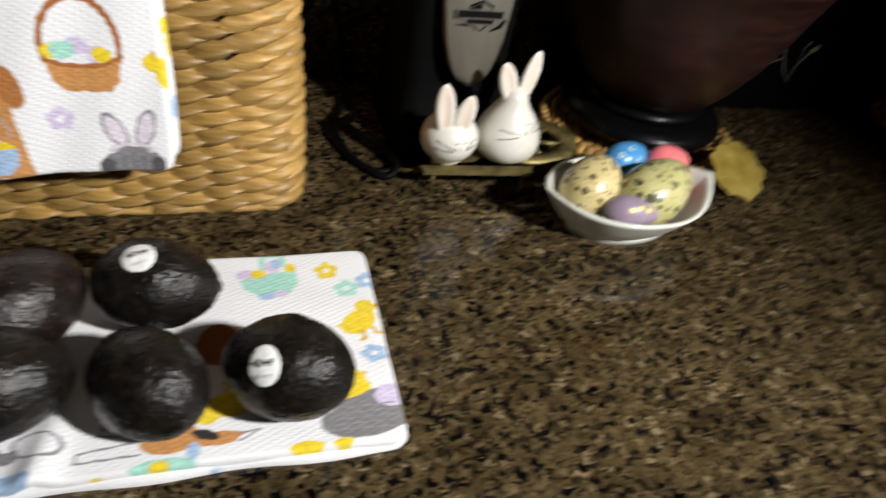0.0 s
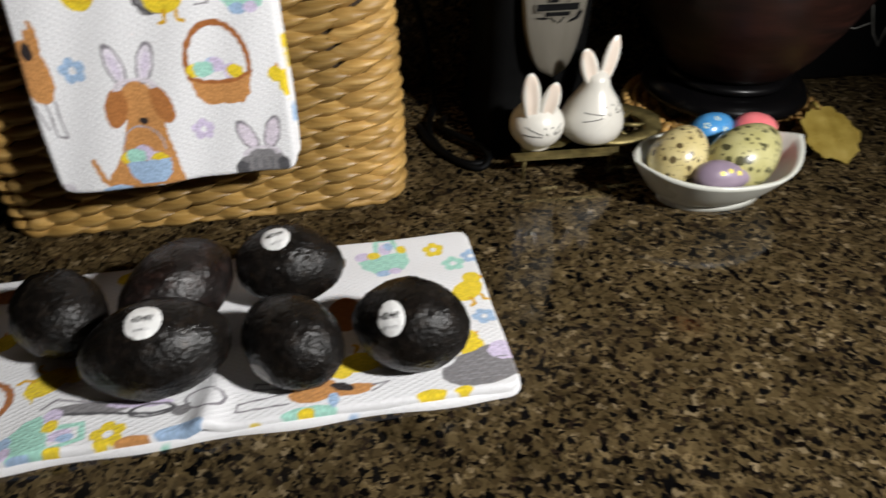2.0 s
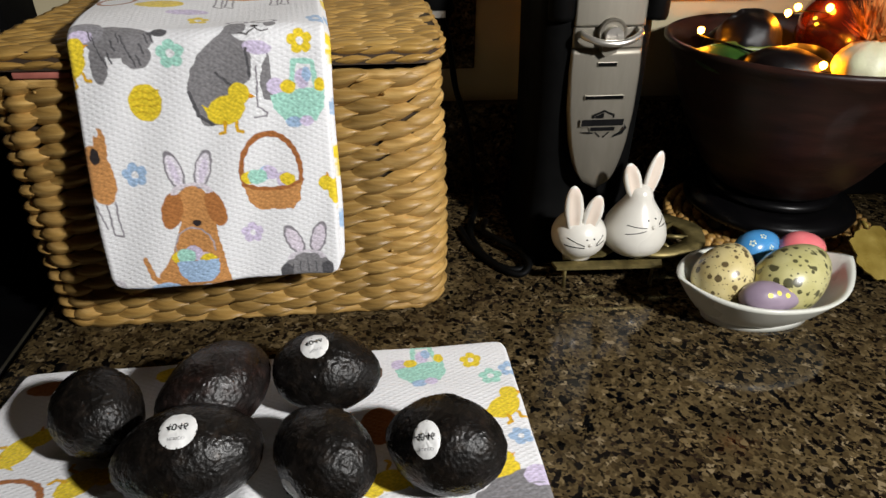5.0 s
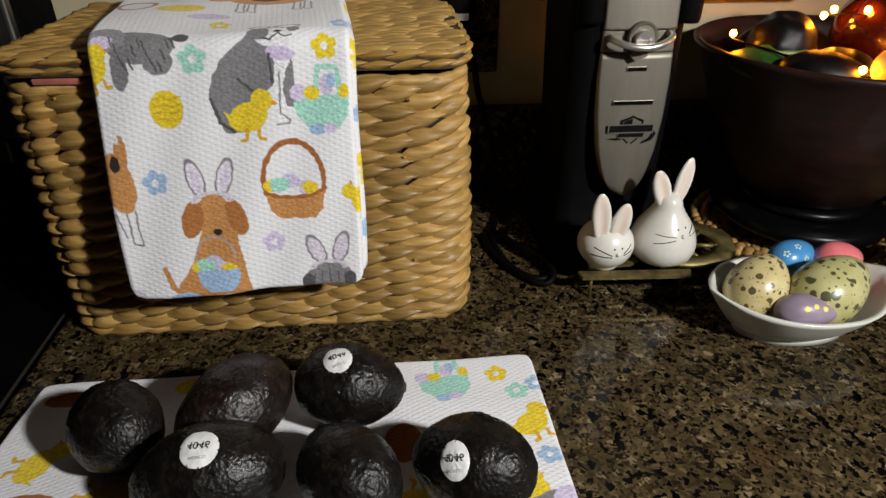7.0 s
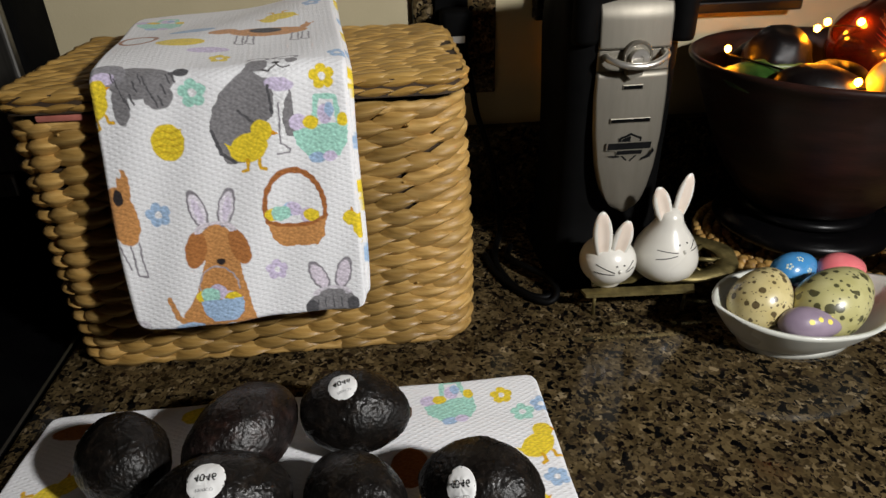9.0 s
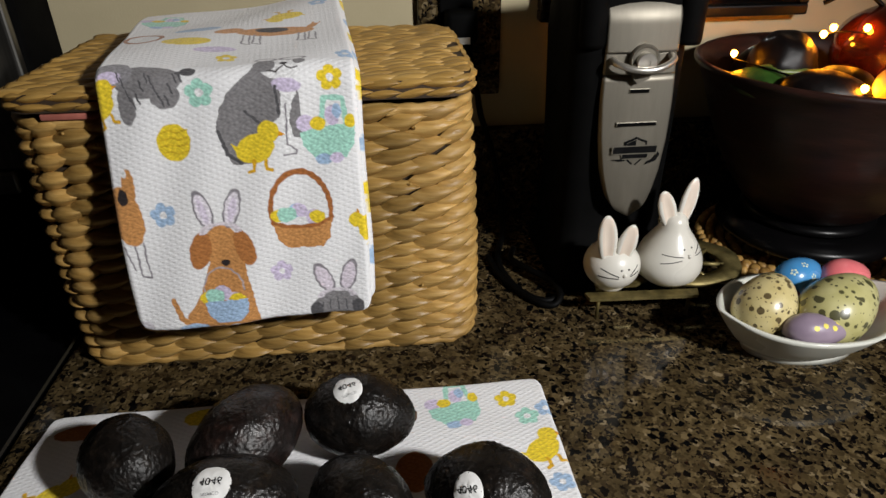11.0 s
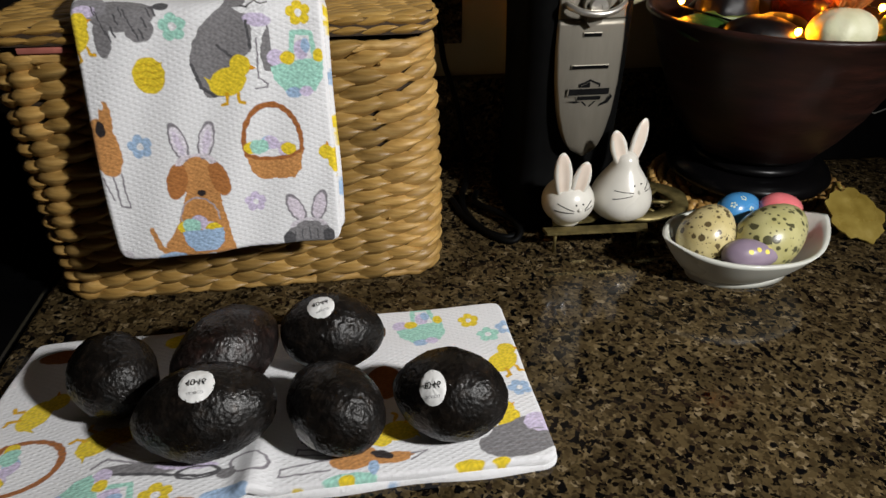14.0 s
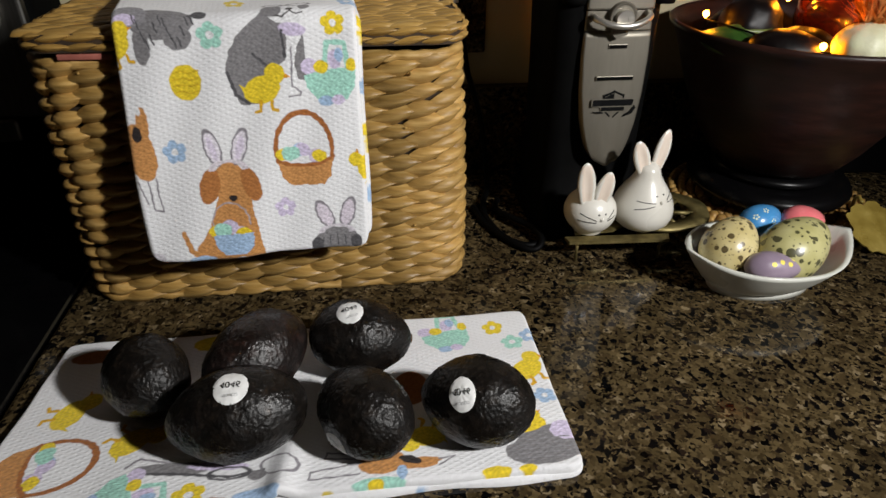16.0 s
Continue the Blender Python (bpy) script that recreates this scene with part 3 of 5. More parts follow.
def lid_path(s):
    """Place and outward way on the lid's outline."""
    s %= edge_len[-1]
    px = float(np.interp(s, edge_len, [p.x for p in edge_pts]))
    py = float(np.interp(s, edge_len, [p.y for p in edge_pts]))
    qx = float(np.interp((s + 0.001) % edge_len[-1], edge_len, [p.x for p in edge_pts]))
    qy = float(np.interp((s + 0.001) % edge_len[-1], edge_len, [p.y for p in edge_pts]))
    d = Vector((qx - px, qy - py, 0)).normalized()
    return Vector((px, py, 0)), Vector((d.y, -d.x, 0))


ev, ef = [], []
for z, start in ((0.2312, 0.0), (0.2382, 0.011)):
    s = start
    while s < edge_len[-1]:
        o0 = len(ev)
        size, tilt = rngd.uniform(0.9, 1.1), rngd.uniform(-0.06, 0.08)
        for i in range(NA):
            for j in range(NB):
                al, up, out = strand_shape(-1 + 2 * i / (NA - 1), -1 + 2 * j / (NB - 1), 0.031 * size, 0.0088, 0.0052)
                pp, nn = lid_path(s + al)
                ev.append(pp + nn * out + Vector((0, 0, z + up * 0.8 + al * tilt)))
        for i in range(NA - 1):
            for j in range(NB - 1):
                a = o0 + i * NB + j
                ef.append((a, a + NB, a + NB + 1, a + 1))
        s += 0.0218 * rngd.uniform(0.92, 1.08)
tagged(finish("lid_edge_weave", mesh_of("lid_edge_weave", ev, ef), SEAGRASS_TOP, lid), kind="stuff")
lv, lf = [], []
y = LY0 + 0.006
row_i = 0
while y < LY1 - 0.004:
    s = LX0 + 0.006 + (0.013 if row_i % 2 else 0) + rngd.uniform(-0.003, 0.003)
    while s < LX1 - 0.006:
        o0 = len(lv)
        size = rngd.uniform(0.9, 1.15)
        tilt = rngd.uniform(-0.15, 0.15)
        for i in range(NA):
            for j in range(NB):
                al, up, out = strand_shape(-1 + 2 * i / (NA - 1), -1 + 2 * j / (NB - 1), 0.036 * size, 0.0122, 0.0048)
                xx = min(max(s + al, LX0 + 0.001), LX1 - 0.001)
                lv.append((xx, min(max(y + up + al * tilt, LY0), LY1), 0.2405 + out))
        for i in range(NA - 1):
            for j in range(NB - 1):
                a = o0 + i * NB + j
                lf.append((a, a + NB, a + NB + 1, a + 1))
        s += 0.0235 * rngd.uniform(0.9, 1.1)
    y += 0.0094
    row_i += 1
tagged(finish("lid_weave", mesh_of("lid_weave", lv, lf), SEAGRASS_TOP, lid), kind="stuff")


# ---- printed towels ----
class Print:
    """A printed cloth: colours at points given in centimetres, laid down shape by shape."""

    def __init__(self, x, y):
        self.gx, self.gy = x, y
        wob = 0.025 * np.sin(x * 7.1 + y * 3.3) + 0.02 * np.sin(y * 9.7 - x * 4.2)
        self.wx, self.wy = x + wob, y + 0.025 * np.sin(x * 5.3 - y * 8.9)
        self.col = np.tile(np.array(lin(231, 231, 233)), (len(x), 1))
        self.wash = 0.5 + 0.5 * np.sin(x * 11 + 2 * np.sin(y * 6)) * np.sin(y * 13 + 2 * np.sin(x * 5))
        self.put(0, 0)

    def put(self, cx, cy, rot=0.0, size=1.0, flip=1):
        c, s = math.cos(radians(rot)), math.sin(radians(rot))
        dx, dy = self.wx - cx, self.wy - cy
        self.x, self.y = flip * (dx * c + dy * s) / size, (-dx * s + dy * c) / size
        return self

    def lay(self, mask, colour, wash=0.18):
        k = np.clip(mask, 0, 1)[:, None]
        c = np.array(lin(*colour))[None] * (1 - wash + 2 * wash * self.wash[:, None])
        self.col = self.col * (1 - k) + c * k

    def ell(self, cx, cy, rx, ry, colour, rot=0.0):
        c, s = math.cos(radians(rot)), math.sin(radians(rot))
        dx, dy = self.x - cx, self.y - cy
        d = np.sqrt(((dx * c + dy * s) / rx) ** 2 + ((-dx * s + dy * c) / ry) ** 2)
        self.lay((1 - d) * min(rx, ry) / 0.05 + 0.5, colour)

    def hoop(self, cx, cy, rx, ry, w, colour, rot=0.0, low=-9):
        c, s = math.cos(radians(rot)), math.sin(radians(rot))
        dx, dy = self.x - cx, self.y - cy
        d = np.sqrt(((dx * c + dy * s) / rx) ** 2 + ((-dx * s + dy * c) / ry) ** 2)
        self.lay(np.where(self.y > low, (w / 2 - np.abs(1 - d) * min(rx, ry)) / 0.05 + 0.5, 0), colour)

    def poly(self, pts, colour):
        inside = np.zeros(len(self.x), bool)
        n = len(pts)
        for i in range(n):
            (x0, y0), (x1, y1) = pts[i], pts[(i + 1) % n]
            if y0 != y1:
                cross = (y0 > self.y) != (y1 > self.y)
                inside ^= cross & (self.x < (x1 - x0) * (self.y - y0) / (y1 - y0) + x0)
        self.lay(inside.astype(float), colour)

    def line(self, pts, w, colour):
        best = np.full(len(self.x), 1e9)
        for (x0, y0), (x1, y1) in zip(pts, pts[1:]):
            dx, dy = x1 - x0, y1 - y0
            t = np.clip(((self.x - x0) * dx + (self.y - y0) * dy) / (dx * dx + dy * dy + 1e-9), 0, 1)
            best = np.minimum(best, np.hypot(self.x - x0 - t * dx, self.y - y0 - t * dy))
        self.lay((w / 2 - best) / 0.05 + 0.5, colour)


TAN, TAN_DARK, GREY, DARK = (194, 138, 82), (160, 100, 54), (126, 124, 126), (82, 81, 84)
YELLOW, MINT, SKY, LILAC, LINE = (228, 200, 50), (164, 214, 198), (160, 186, 216), (206, 194, 220), (136, 132, 138)
WHITE, NIGHT = (233, 233, 235), (44, 38, 38)


def flower(p, cx, cy, size, colour, rot=0):
    p.put(cx, cy, rot, size)
    for k in range(5):
        a = radians(72 * k + 18)
        p.ell(0.52 * math.cos(a), 0.52 * math.sin(a), 0.36, 0.36, colour)
    p.ell(0, 0, 0.25, 0.25, WHITE)


def egg_heap(p, cx, cy, w):
    for k, c in enumerate((YELLOW, SKY, LILAC, MINT, LILAC, YELLOW, MINT)):
        p.ell(cx + w * ((k * 0.37) % 1 - 0.5) * 1.7, cy + 0.32 * math.sin(k * 2.1), 0.62, 0.5, c, 35 * k)


def egg_basket(p, cx, cy, rot=0, size=1.0, flip=1):
    p.put(cx, cy, rot, size, flip)
    p.hoop(0, 0.5, 2.25, 2.95, 0.36, TAN_DARK, low=-0.6)
    egg_heap(p, 0, 0.15, 2.0)
    p.poly([(-2.3, -0.3), (-1.2, -0.75), (0, -0.85), (1.2, -0.7), (2.3, -0.15), (2.0, -1.9), (1.4, -2.55), (-1.3, -2.55), (-1.9, -1.9)], TAN)
    p.line([(-2.25, -0.35), (-1.2, -0.8), (0, -0.9), (1.2, -0.75), (2.3, -0.2)], 0.3, TAN_DARK)


def mint_basket(p, cx, cy, rot=0, size=1.0, flip=1):
    p.put(cx, cy, rot, size, flip)
    p.line([(-0.45, 0.3), (-0.1, 2.25), (1.2, 2.2), (1.4, 0.4)], 0.38, MINT)
    p.ell(-1.5, 0.5, 0.65, 0.6, LILAC), p.ell(0.4, 1.0, 0.5, 0.7, LILAC), p.ell(0.75, 1.3, 0.35, 0.5, SKY)
    p.poly([(-1.95, -0.1), (0, 0.3), (1.95, 0.4), (1.9, -1.0), (1.2, -2.0), (-0.9, -2.1), (-1.8, -1.1)], MINT)
    p.ell(-0.65, 0.45, 0.55, 0.48, YELLOW), p.ell(1.65, 0.6, 0.38, 0.5, YELLOW)
    p.ell(-0.4, -2.1, 0.6, 0.4, SKY), p.ell(0.5, -2.0, 0.5, 0.4, LILAC)


def chick(p, cx, cy, rot=0, size=1.0, flip=1):
    p.put(cx, cy, rot, size, flip)
    p.ell(-0.15, -0.25, 1.35, 0.95, YELLOW, 20), p.ell(0.85, 0.85, 0.72, 0.72, YELLOW)
    p.poly([(-1.2, -0.2), (-1.75, 0.15), (-1.2, -0.9)], YELLOW)
    p.poly([(1.5, 0.85), (1.95, 0.65), (1.45, 0.5)], (214, 150, 30))
    p.line([(-0.3, -1.1), (-0.35, -1.75), (-0.7, -1.85)], 0.24, (214, 166, 30))
    p.line([(0.5, -1.1), (0.5, -1.65), (0.85, -1.75)], 0.24, (214, 166, 30))


def long_eared_sitter(p, cx, cy):
    """A plain tan sitting shape with ears and a pale headband, and a blue bowl of eggs."""
    p.put(cx, cy, size=1.05)
    p.line([(-2.6, -4.5), (-3.6, -3.6), (-4.0, -2.2)], 0.42, TAN)
    p.poly([(-1.0, 0.6), (-2.0, -1.8), (-3.2, -3.6), (-2.9, -4.7), (1.9, -4.7), (1.7, -3.0), (1.3, 0.6)], TAN)
    p.ell(-1.8, -3.7, 1.45, 1.1, TAN)
    p.ell(0, 1.35, 1.25, 1.75, TAN)
    p.ell(0, 0.35, 0.85, 0.8, TAN)
    p.ell(-1.55, 1.35, 0.72, 1.4, (172, 112, 62), -16), p.ell(1.5, 1.35, 0.68, 1.35, (172, 112, 62), 14)
    for sx, rot in ((-1.05, 14), (1.0, -18)):
        p.ell(sx * 0.95, 4.2, 0.52, 1.3, (228, 222, 232), rot)
        p.ell(sx * 0.95, 4.1, 0.26, 0.9, (216, 206, 224), rot)
        p.hoop(sx * 0.95, 4.2, 0.52, 1.3, 0.11, LINE, rot)
    p.hoop(0, 2.6, 1.2, 0.55, 0.24, (214, 206, 214), low=2.5)
    p.hoop(-0.35, -1.6, 1.4, 1.6, 0.1, (170, 164, 170), low=-1.8)
    egg_heap(p, -0.35, -2.15, 1.35)
    p.poly([(-1.85, -2.5), (1.2, -2.4), (1.1, -3.5), (0.5, -4.1), (-1.1, -4.1), (-1.7, -3.5)], SKY)
    p.ell(0.1, -4.65, 0.5, 0.35, WHITE), p.ell(0, 0.35, 0.32, 0.24, NIGHT)


def grey_sitter(p, cx, cy):
    """A plain grey sitting shape with a white muzzle patch and forelegs."""
    p.put(cx, cy, size=0.92)
    p.poly([(-0.2, 3.6), (-0.8, 2.7), (-2.5, 1.25), (-3.3, -0.1), (-3.6, -1.2), (-3.4, -2.7), (-2.7, -4.2), (-1.3, -4.2), (0.3, -1.3), (1.25, -0.7), (1.5, 0.8), (1.3, 2.0)], GREY)
    p.poly([(1.6, 1.2), (2.7, 1.2), (2.05, -0.2), (1.95, -2.7), (2.4, -3.4), (1.3, -3.5), (1.45, -0.8)], WHITE)
    p.poly([(2.2, 0.2), (2.8, 1.4), (2.9, -0.6), (2.8, -2.4), (2.1, -2.2), (1.95, -1.0)], GREY)
    p.line([(1.8, 0.3), (1.6, -2.8), (2.35, -3.3), (2.2, -3.6), (1.3, -3.6)], 0.14, LINE)
    p.ell(1.6, 3.1, 1.7, 1.05, WHITE), p.ell(0.35, 3.3, 0.85, 0.7, GREY), p.ell(2.95, 3.7, 0.5, 0.35, GREY)
    p.hoop(0.4, 4.2, 0.75, 0.32, 0.13, LINE, -8), p.hoop(2.5, 4.3, 0.95, 0.32, 0.13, LINE, 8)
    p.ell(2.0, 1.65, 1.1, 0.5, LILAC, -6), p.ell(1.8, 3.4, 0.32, 0.17, NIGHT)
    p.line([(0.6, 2.7), (1.27, 2.6), (1.85, 3.2), (2.4, 2.85), (2.86, 3.0)], 0.12, NIGHT)
    p.line([(-1.4, -0.2), (-0.2, -1.2), (0.3, -2.1)], 0.2, DARK), p.line([(1.1, 1.6), (1.2, -0.4)], 0.22, DARK)
    p.line([(-3.5, -1.6), (-3.0, -3.4), (-2.0, -4.1)], 0.3, DARK)


def curly_walker(p, cx, cy, rot=0, size=1.0, flip=1):
    p.put(cx, cy, rot, size, flip)
    p.ell(0.2, 0.3, 2.3, 1.25, GREY), p.ell(-2.0, 0.9, 1.2, 1.0, (140, 138, 142))
    p.ell(-1.3, -1.3, 0.6, 1.4, GREY), p.ell(1.3, -0.8, 1.0, 0.9, GREY), p.ell(2.9, 0.9, 0.55, 0.4, DARK)
    p.line([(2.2, 0.8), (2.9, 0.9)], 0.25, DARK), p.ell(-2.3, 0.5, 0.8, 0.45, LILAC)
    for k in range(14):
        a = -1.9 + 0.32 * k
        p.line([(a, 0.9 * math.cos(k)), (a + 0.25, 0.9 * math.cos(k) - 0.7)], 0.12, DARK)


def tan_walker(p, cx, cy, rot=0, size=1.0, flip=1):
    """A plain tan and white shape on four outlined legs with a raised tail."""
    p.put(cx, cy, rot, size, flip)
    p.ell(0, 0, 2.6, 0.85, TAN), p.ell(-0.2, 0.35, 1.1, 0.5, NIGHT), p.ell(-3.0, 0.5, 1.0, 0.6, TAN)
    p.line([(2.3, 0.4), (2.9, 1.4)], 0.5, TAN), p.line([(2.9, 1.4), (2.95, 2.2)], 0.32, WHITE)
    for a in (-2.1, -1.4, 1.5, 2.2):
        p.line([(a, -0.6), (a - 0.25, -2.2), (a + 0.25, -2.4), (a + 0.35, -0.7)], 0.12, LINE)


def soft_corners(u, v, spans, r):
    """Pulls the corners of a unit square in to rounded ones of radius r metres."""
    a, b = 2 * u - 1, 2 * v - 1
    ka, kb = 2 * r / spans[0], 2 * r / spans[1]
    da, db = np.clip((np.abs(a) - 1 + ka) / ka, 0, 1), np.clip((np.abs(b) - 1 + kb) / kb, 0, 1)
    na, nb = da * np.sqrt(1 - db * db / 2), db * np.sqrt(1 - da * da / 2)
    a = np.where((da > 0) & (db > 0), np.sign(a) * (1 - ka + ka * na), a)
    b = np.where((da > 0) & (db > 0), np.sign(b) * (1 - kb + kb * nb), b)
    return (a + 1) / 2, (b + 1) / 2


def cloth(name, thing_, surf, nu, nv, paint, spans, edge=0.004, label=""):
    """A thick cloth from a surface of (u, v), with rolled edges and a printed colour layer. spans: its size in metres."""
    u, v = np.meshgrid(np.linspace(0, 1, nu), np.linspace(0, 1, nv), indexing="ij")
    p = np.stack(surf(*soft_corners(u, v, spans, 0.011)), -1)
    du, dv = np.gradient(p, axis=0), np.gradient(p, axis=1)
    nrm = np.cross(du, dv)
    if nrm[..., 2].mean() < 0:
        nrm = -nrm
    nrm /= np.linalg.norm(nrm, axis=-1, keepdims=True) + 1e-12
    d = np.minimum(np.minimum(u, 1 - u) * spans[0], np.minimum(v, 1 - v) * spans[1])
    k = np.clip(1 - d / edge, 0, 1)
    drop = edge * (1 - np.sqrt(np.clip(1 - k * k, 0, 1)))
    p = p - nrm * drop[..., None]
    verts = p.reshape(-1, 3)
    idx = np.arange(nu * nv).reshape(nu, nv)
    quads = np.stack([idx[:-1, :-1], idx[1:, :-1], idx[1:, 1:], idx[:-1, 1:]], -1).reshape(-1, 4)
    loop_ = np.concatenate([idx[:, 0], idx[-1, 1:], idx[-2::-1, -1], idx[0, -2:0:-1]])
    low = verts[loop_] - nrm.reshape(-1, 3)[loop_] * 0.0025
    n0, m = len(verts), len(loop_)
    a = np.arange(m)
    b = (a + 1) % m
    skirt = np.stack([loop_[a], n0 + a, n0 + b, loop_[b]], -1)
    allv = np.concatenate([verts, low])
    allf = np.concatenate([quads, skirt])
    me = bpy.data.meshes.new(name)
    me.vertices.add(len(allv))
    me.vertices.foreach_set("co", allv.astype(np.float32).ravel())
    me.loops.add(allf.size)
    me.loops.foreach_set("vertex_index", allf.astype(np.int32).ravel())
    me.polygons.add(len(allf))
    me.polygons.foreach_set("loop_start", np.arange(0, allf.size, 4, dtype=np.int32))
    me.update(calc_edges=True)
    uu = np.concatenate([u.ravel(), u.ravel()[loop_]]) * spans[0]
    vv = np.concatenate([v.ravel(), v.ravel()[loop_]]) * spans[1]
    pr = Print(*paint[0](uu, vv))
    paint[1](pr)
    col = np.concatenate([pr.col, np.ones((len(allv), 1))], 1).astype(np.float32)
    at = me.color_attributes.new("print", "FLOAT_COLOR", "POINT")
    at.data.foreach_set("color", col.ravel())
    lay = me.uv_layers.new(name="weave")
    lay.data.foreach_set("uv", np.stack([uu, vv], -1)[allf.ravel()].astype(np.float32).ravel())
    return finish(name, me, CLOTH, thing_, label)


# towel over the basket: v runs from the far end on the lid, over the front edge and down
TOP_L, BEND, HANG = 0.205, 0.022, 0.176


def hung(u, v):
    s = v * (TOP_L + BEND + HANG)
    a = np.clip((s - TOP_L) / BEND, 0, 1)
    turn = a * radians(78)
    rad = BEND / radians(78)
    top = np.minimum(s, TOP_L)
    y = 0.703 - top - rad * np.sin(turn)
    back = 1 - np.clip(s / TOP_L, 0, 1)
    z = 0.2565 + 0.004 * np.sin(3.1 * top / TOP_L) - rad * (1 - np.cos(turn)) + 0.024 * u ** 2 * back ** 1.5
    rest = np.maximum(s - TOP_L - BEND, 0)
    y = y - rest * (0.208 - 0.05 * u)
    z = z - rest * 0.978
    f = np.clip(rest / HANG, 0, 1)
    left = -0.205 + 0.027 * np.clip(s / TOP_L, 0, 1) + 0.001 * f - 0.002 * np.sin(f * 3.1)
    right = -0.026 + 0.0215 * np.clip(s / TOP_L, 0, 1) + 0.0005 * f
    x = left + (right - left) * u
    bulge = 0.0022 * np.sin(u * 5.0 + 0.6) * f + 0.0012 * np.sin(u * 11 + f * 4) * f + 0.0008 * np.sin(u * 23 + v * 17)
    return x, y - bulge, z + 0.0015 * np.sin(u * 7 + s * 40) * (1 - a)


def hung_cm(uu, vv):
    """Centimetres across, and up from the hanging end."""
    up = (TOP_L + BEND + HANG - vv) * 100
    return uu * 100 - 19.1, up


def hung_print(p):
    long_eared_sitter(p, -11.95, 4.7)
    flower(p, -15.8, 8.9, 1.05, SKY, 10)
    egg_basket(p, -6.0, 8.15, 0, 0.97)
    flower(p, -7.95, 3.9, 0.95, LILAC)
    p.put(-3.95, 0.95)
    for cx, cy, r in ((-0.9, 2.1, 24), (1.0, 2.2, -18)):
        p.ell(cx, cy, 0.55, 1.25, (216, 206, 218), r), p.hoop(cx, cy, 0.55, 1.25, 0.13, LINE, r)
    p.ell(0, -0.1, 1.85, 1.05, GREY), p.ell(-1.7, -0.5, 0.5, 0.7, DARK), p.ell(1.6, -0.4, 0.5, 0.7, DARK)
    p.hoop(0, 0.55, 1.3, 0.55, 0.22, (206, 200, 208), low=0.5)
    for k in range(5):
        p.line([(-1.2 + 0.6 * k, 0.3 - 0.1 * abs(k - 2)), (-1.3 + 0.65 * k, -0.6)], 0.1, DARK)
    p.put(-14.3, 14.0), p.ell(0, 0, 1.15, 1.3, YELLOW)
    for k in range(4):
        p.line([(-0.9, -0.75 + 0.48 * k), (-0.3, -0.62 + 0.48 * k), (0.3, -0.78 + 0.48 * k), (0.95, -0.6 + 0.48 * k)], 0.13, (204, 172, 40))
    grey_sitter(p, -7.95, 16.1)
    mint_basket(p, -3.55, 14.4)
    chick(p, -8.6, 13.6, 0, 1.05)
    flower(p, -3.1, 18.0, 1.05, YELLOW, 8), flower(p, -12.15, 17.3, 1.15, MINT, 4)
    curly_walker(p, -15.8, 18.0)
    p.put(-18.4, 8.2)
    p.ell(0.1, 0.8, 1.1, 2.2, TAN, 8), p.ell(0.6, 3.0, 0.45, 1.2, TAN), p.ell(0.1, 2.2, 0.35, 0.6, NIGHT)
    p.line([(0.4, 3.8), (0.3, 4.2)], 0.4, WHITE)
    p.line([(0.3, -1.4), (0.4, -3.8), (1.0, -3.9), (0.9, -2.6), (0.9, -1.2)], 0.13, LINE)
    p.line([(-0.4, -1.4), (0.0, -3.2)], 0.13, LINE)
    chick(p, -1.3, 6.9, 90, 0.8), chick(p, -19.0, 16.8, 20, 0.9)
    p.put(-15.0, 0.1), p.ell(0, 0, 1.1, 0.4, SKY), p.ell(-3.6, 0.3, 0.6, 0.5, (206, 202, 208))
    # the part that lies on the lid
    tan_walker(p, -6.9, 27.6, 4, 1.2), chick(p, -6.1, 31.6, 180, 1.0)
    flower(p, -10.45, 21.4, 0.95, YELLOW), flower(p, -1.9, 20.5, 0.9, SKY)
    p.put(-13.7, 25.5), p.ell(0, 0, 1.9, 1.0, YELLOW)
    p.put(-13.2, 29.6), p.ell(0, 0, 1.9, 0.8, SKY), p.ell(1.8, -6.2, 1.6, 0.6, LILAC)
    mint_basket(p, -16.6, 34.7), flower(p, -3.2, 35, 1.0, SKY)
    p.put(-17.2, 27.4), p.hoop(0, 0, 1.4, 1.6, 0.35, TAN_DARK)


dish_towel = thing("hanging_dish_towel", (-0.108, 0.57, 0.246), "white dish towel with a pastel spring print folded over the basket", "dish towel")
cloth("top_layer", dish_towel, hung, 300, 660, (hung_cm, hung_print), (0.178, TOP_L + BEND + HANG))


def hung_under(u, v):
    x, y, z = hung(u, 0.012 + v * 0.975)
    return x * 0.985 + 0.0046 - 0.0015, y + 0.0055 * np.clip(v * 3 - 1.4, 0, 1), z - 0.0055 * np.clip(2.4 - v * 3, 0, 1)


def under_print(p):
    for k in range(9):
        chick(p, -1.0, 4.0 + 4.6 * k, 70, 0.8) if k % 2 else flower(p, -1.0, 4.0 + 4.6 * k, 1.0, SKY)


cloth("under_layer", dish_towel, hung_under, 60, 200, (hung_cm, under_print), (0.178, TOP_L + BEND + HANG))

# towel on the counter: u runs along the counter, v from the front to the back
FL, FR, BL_, BR_ = (-0.2670, 0.2545), (0.1305, 0.2610), (-0.2535, 0.4310), (0.1275, 0.4350)


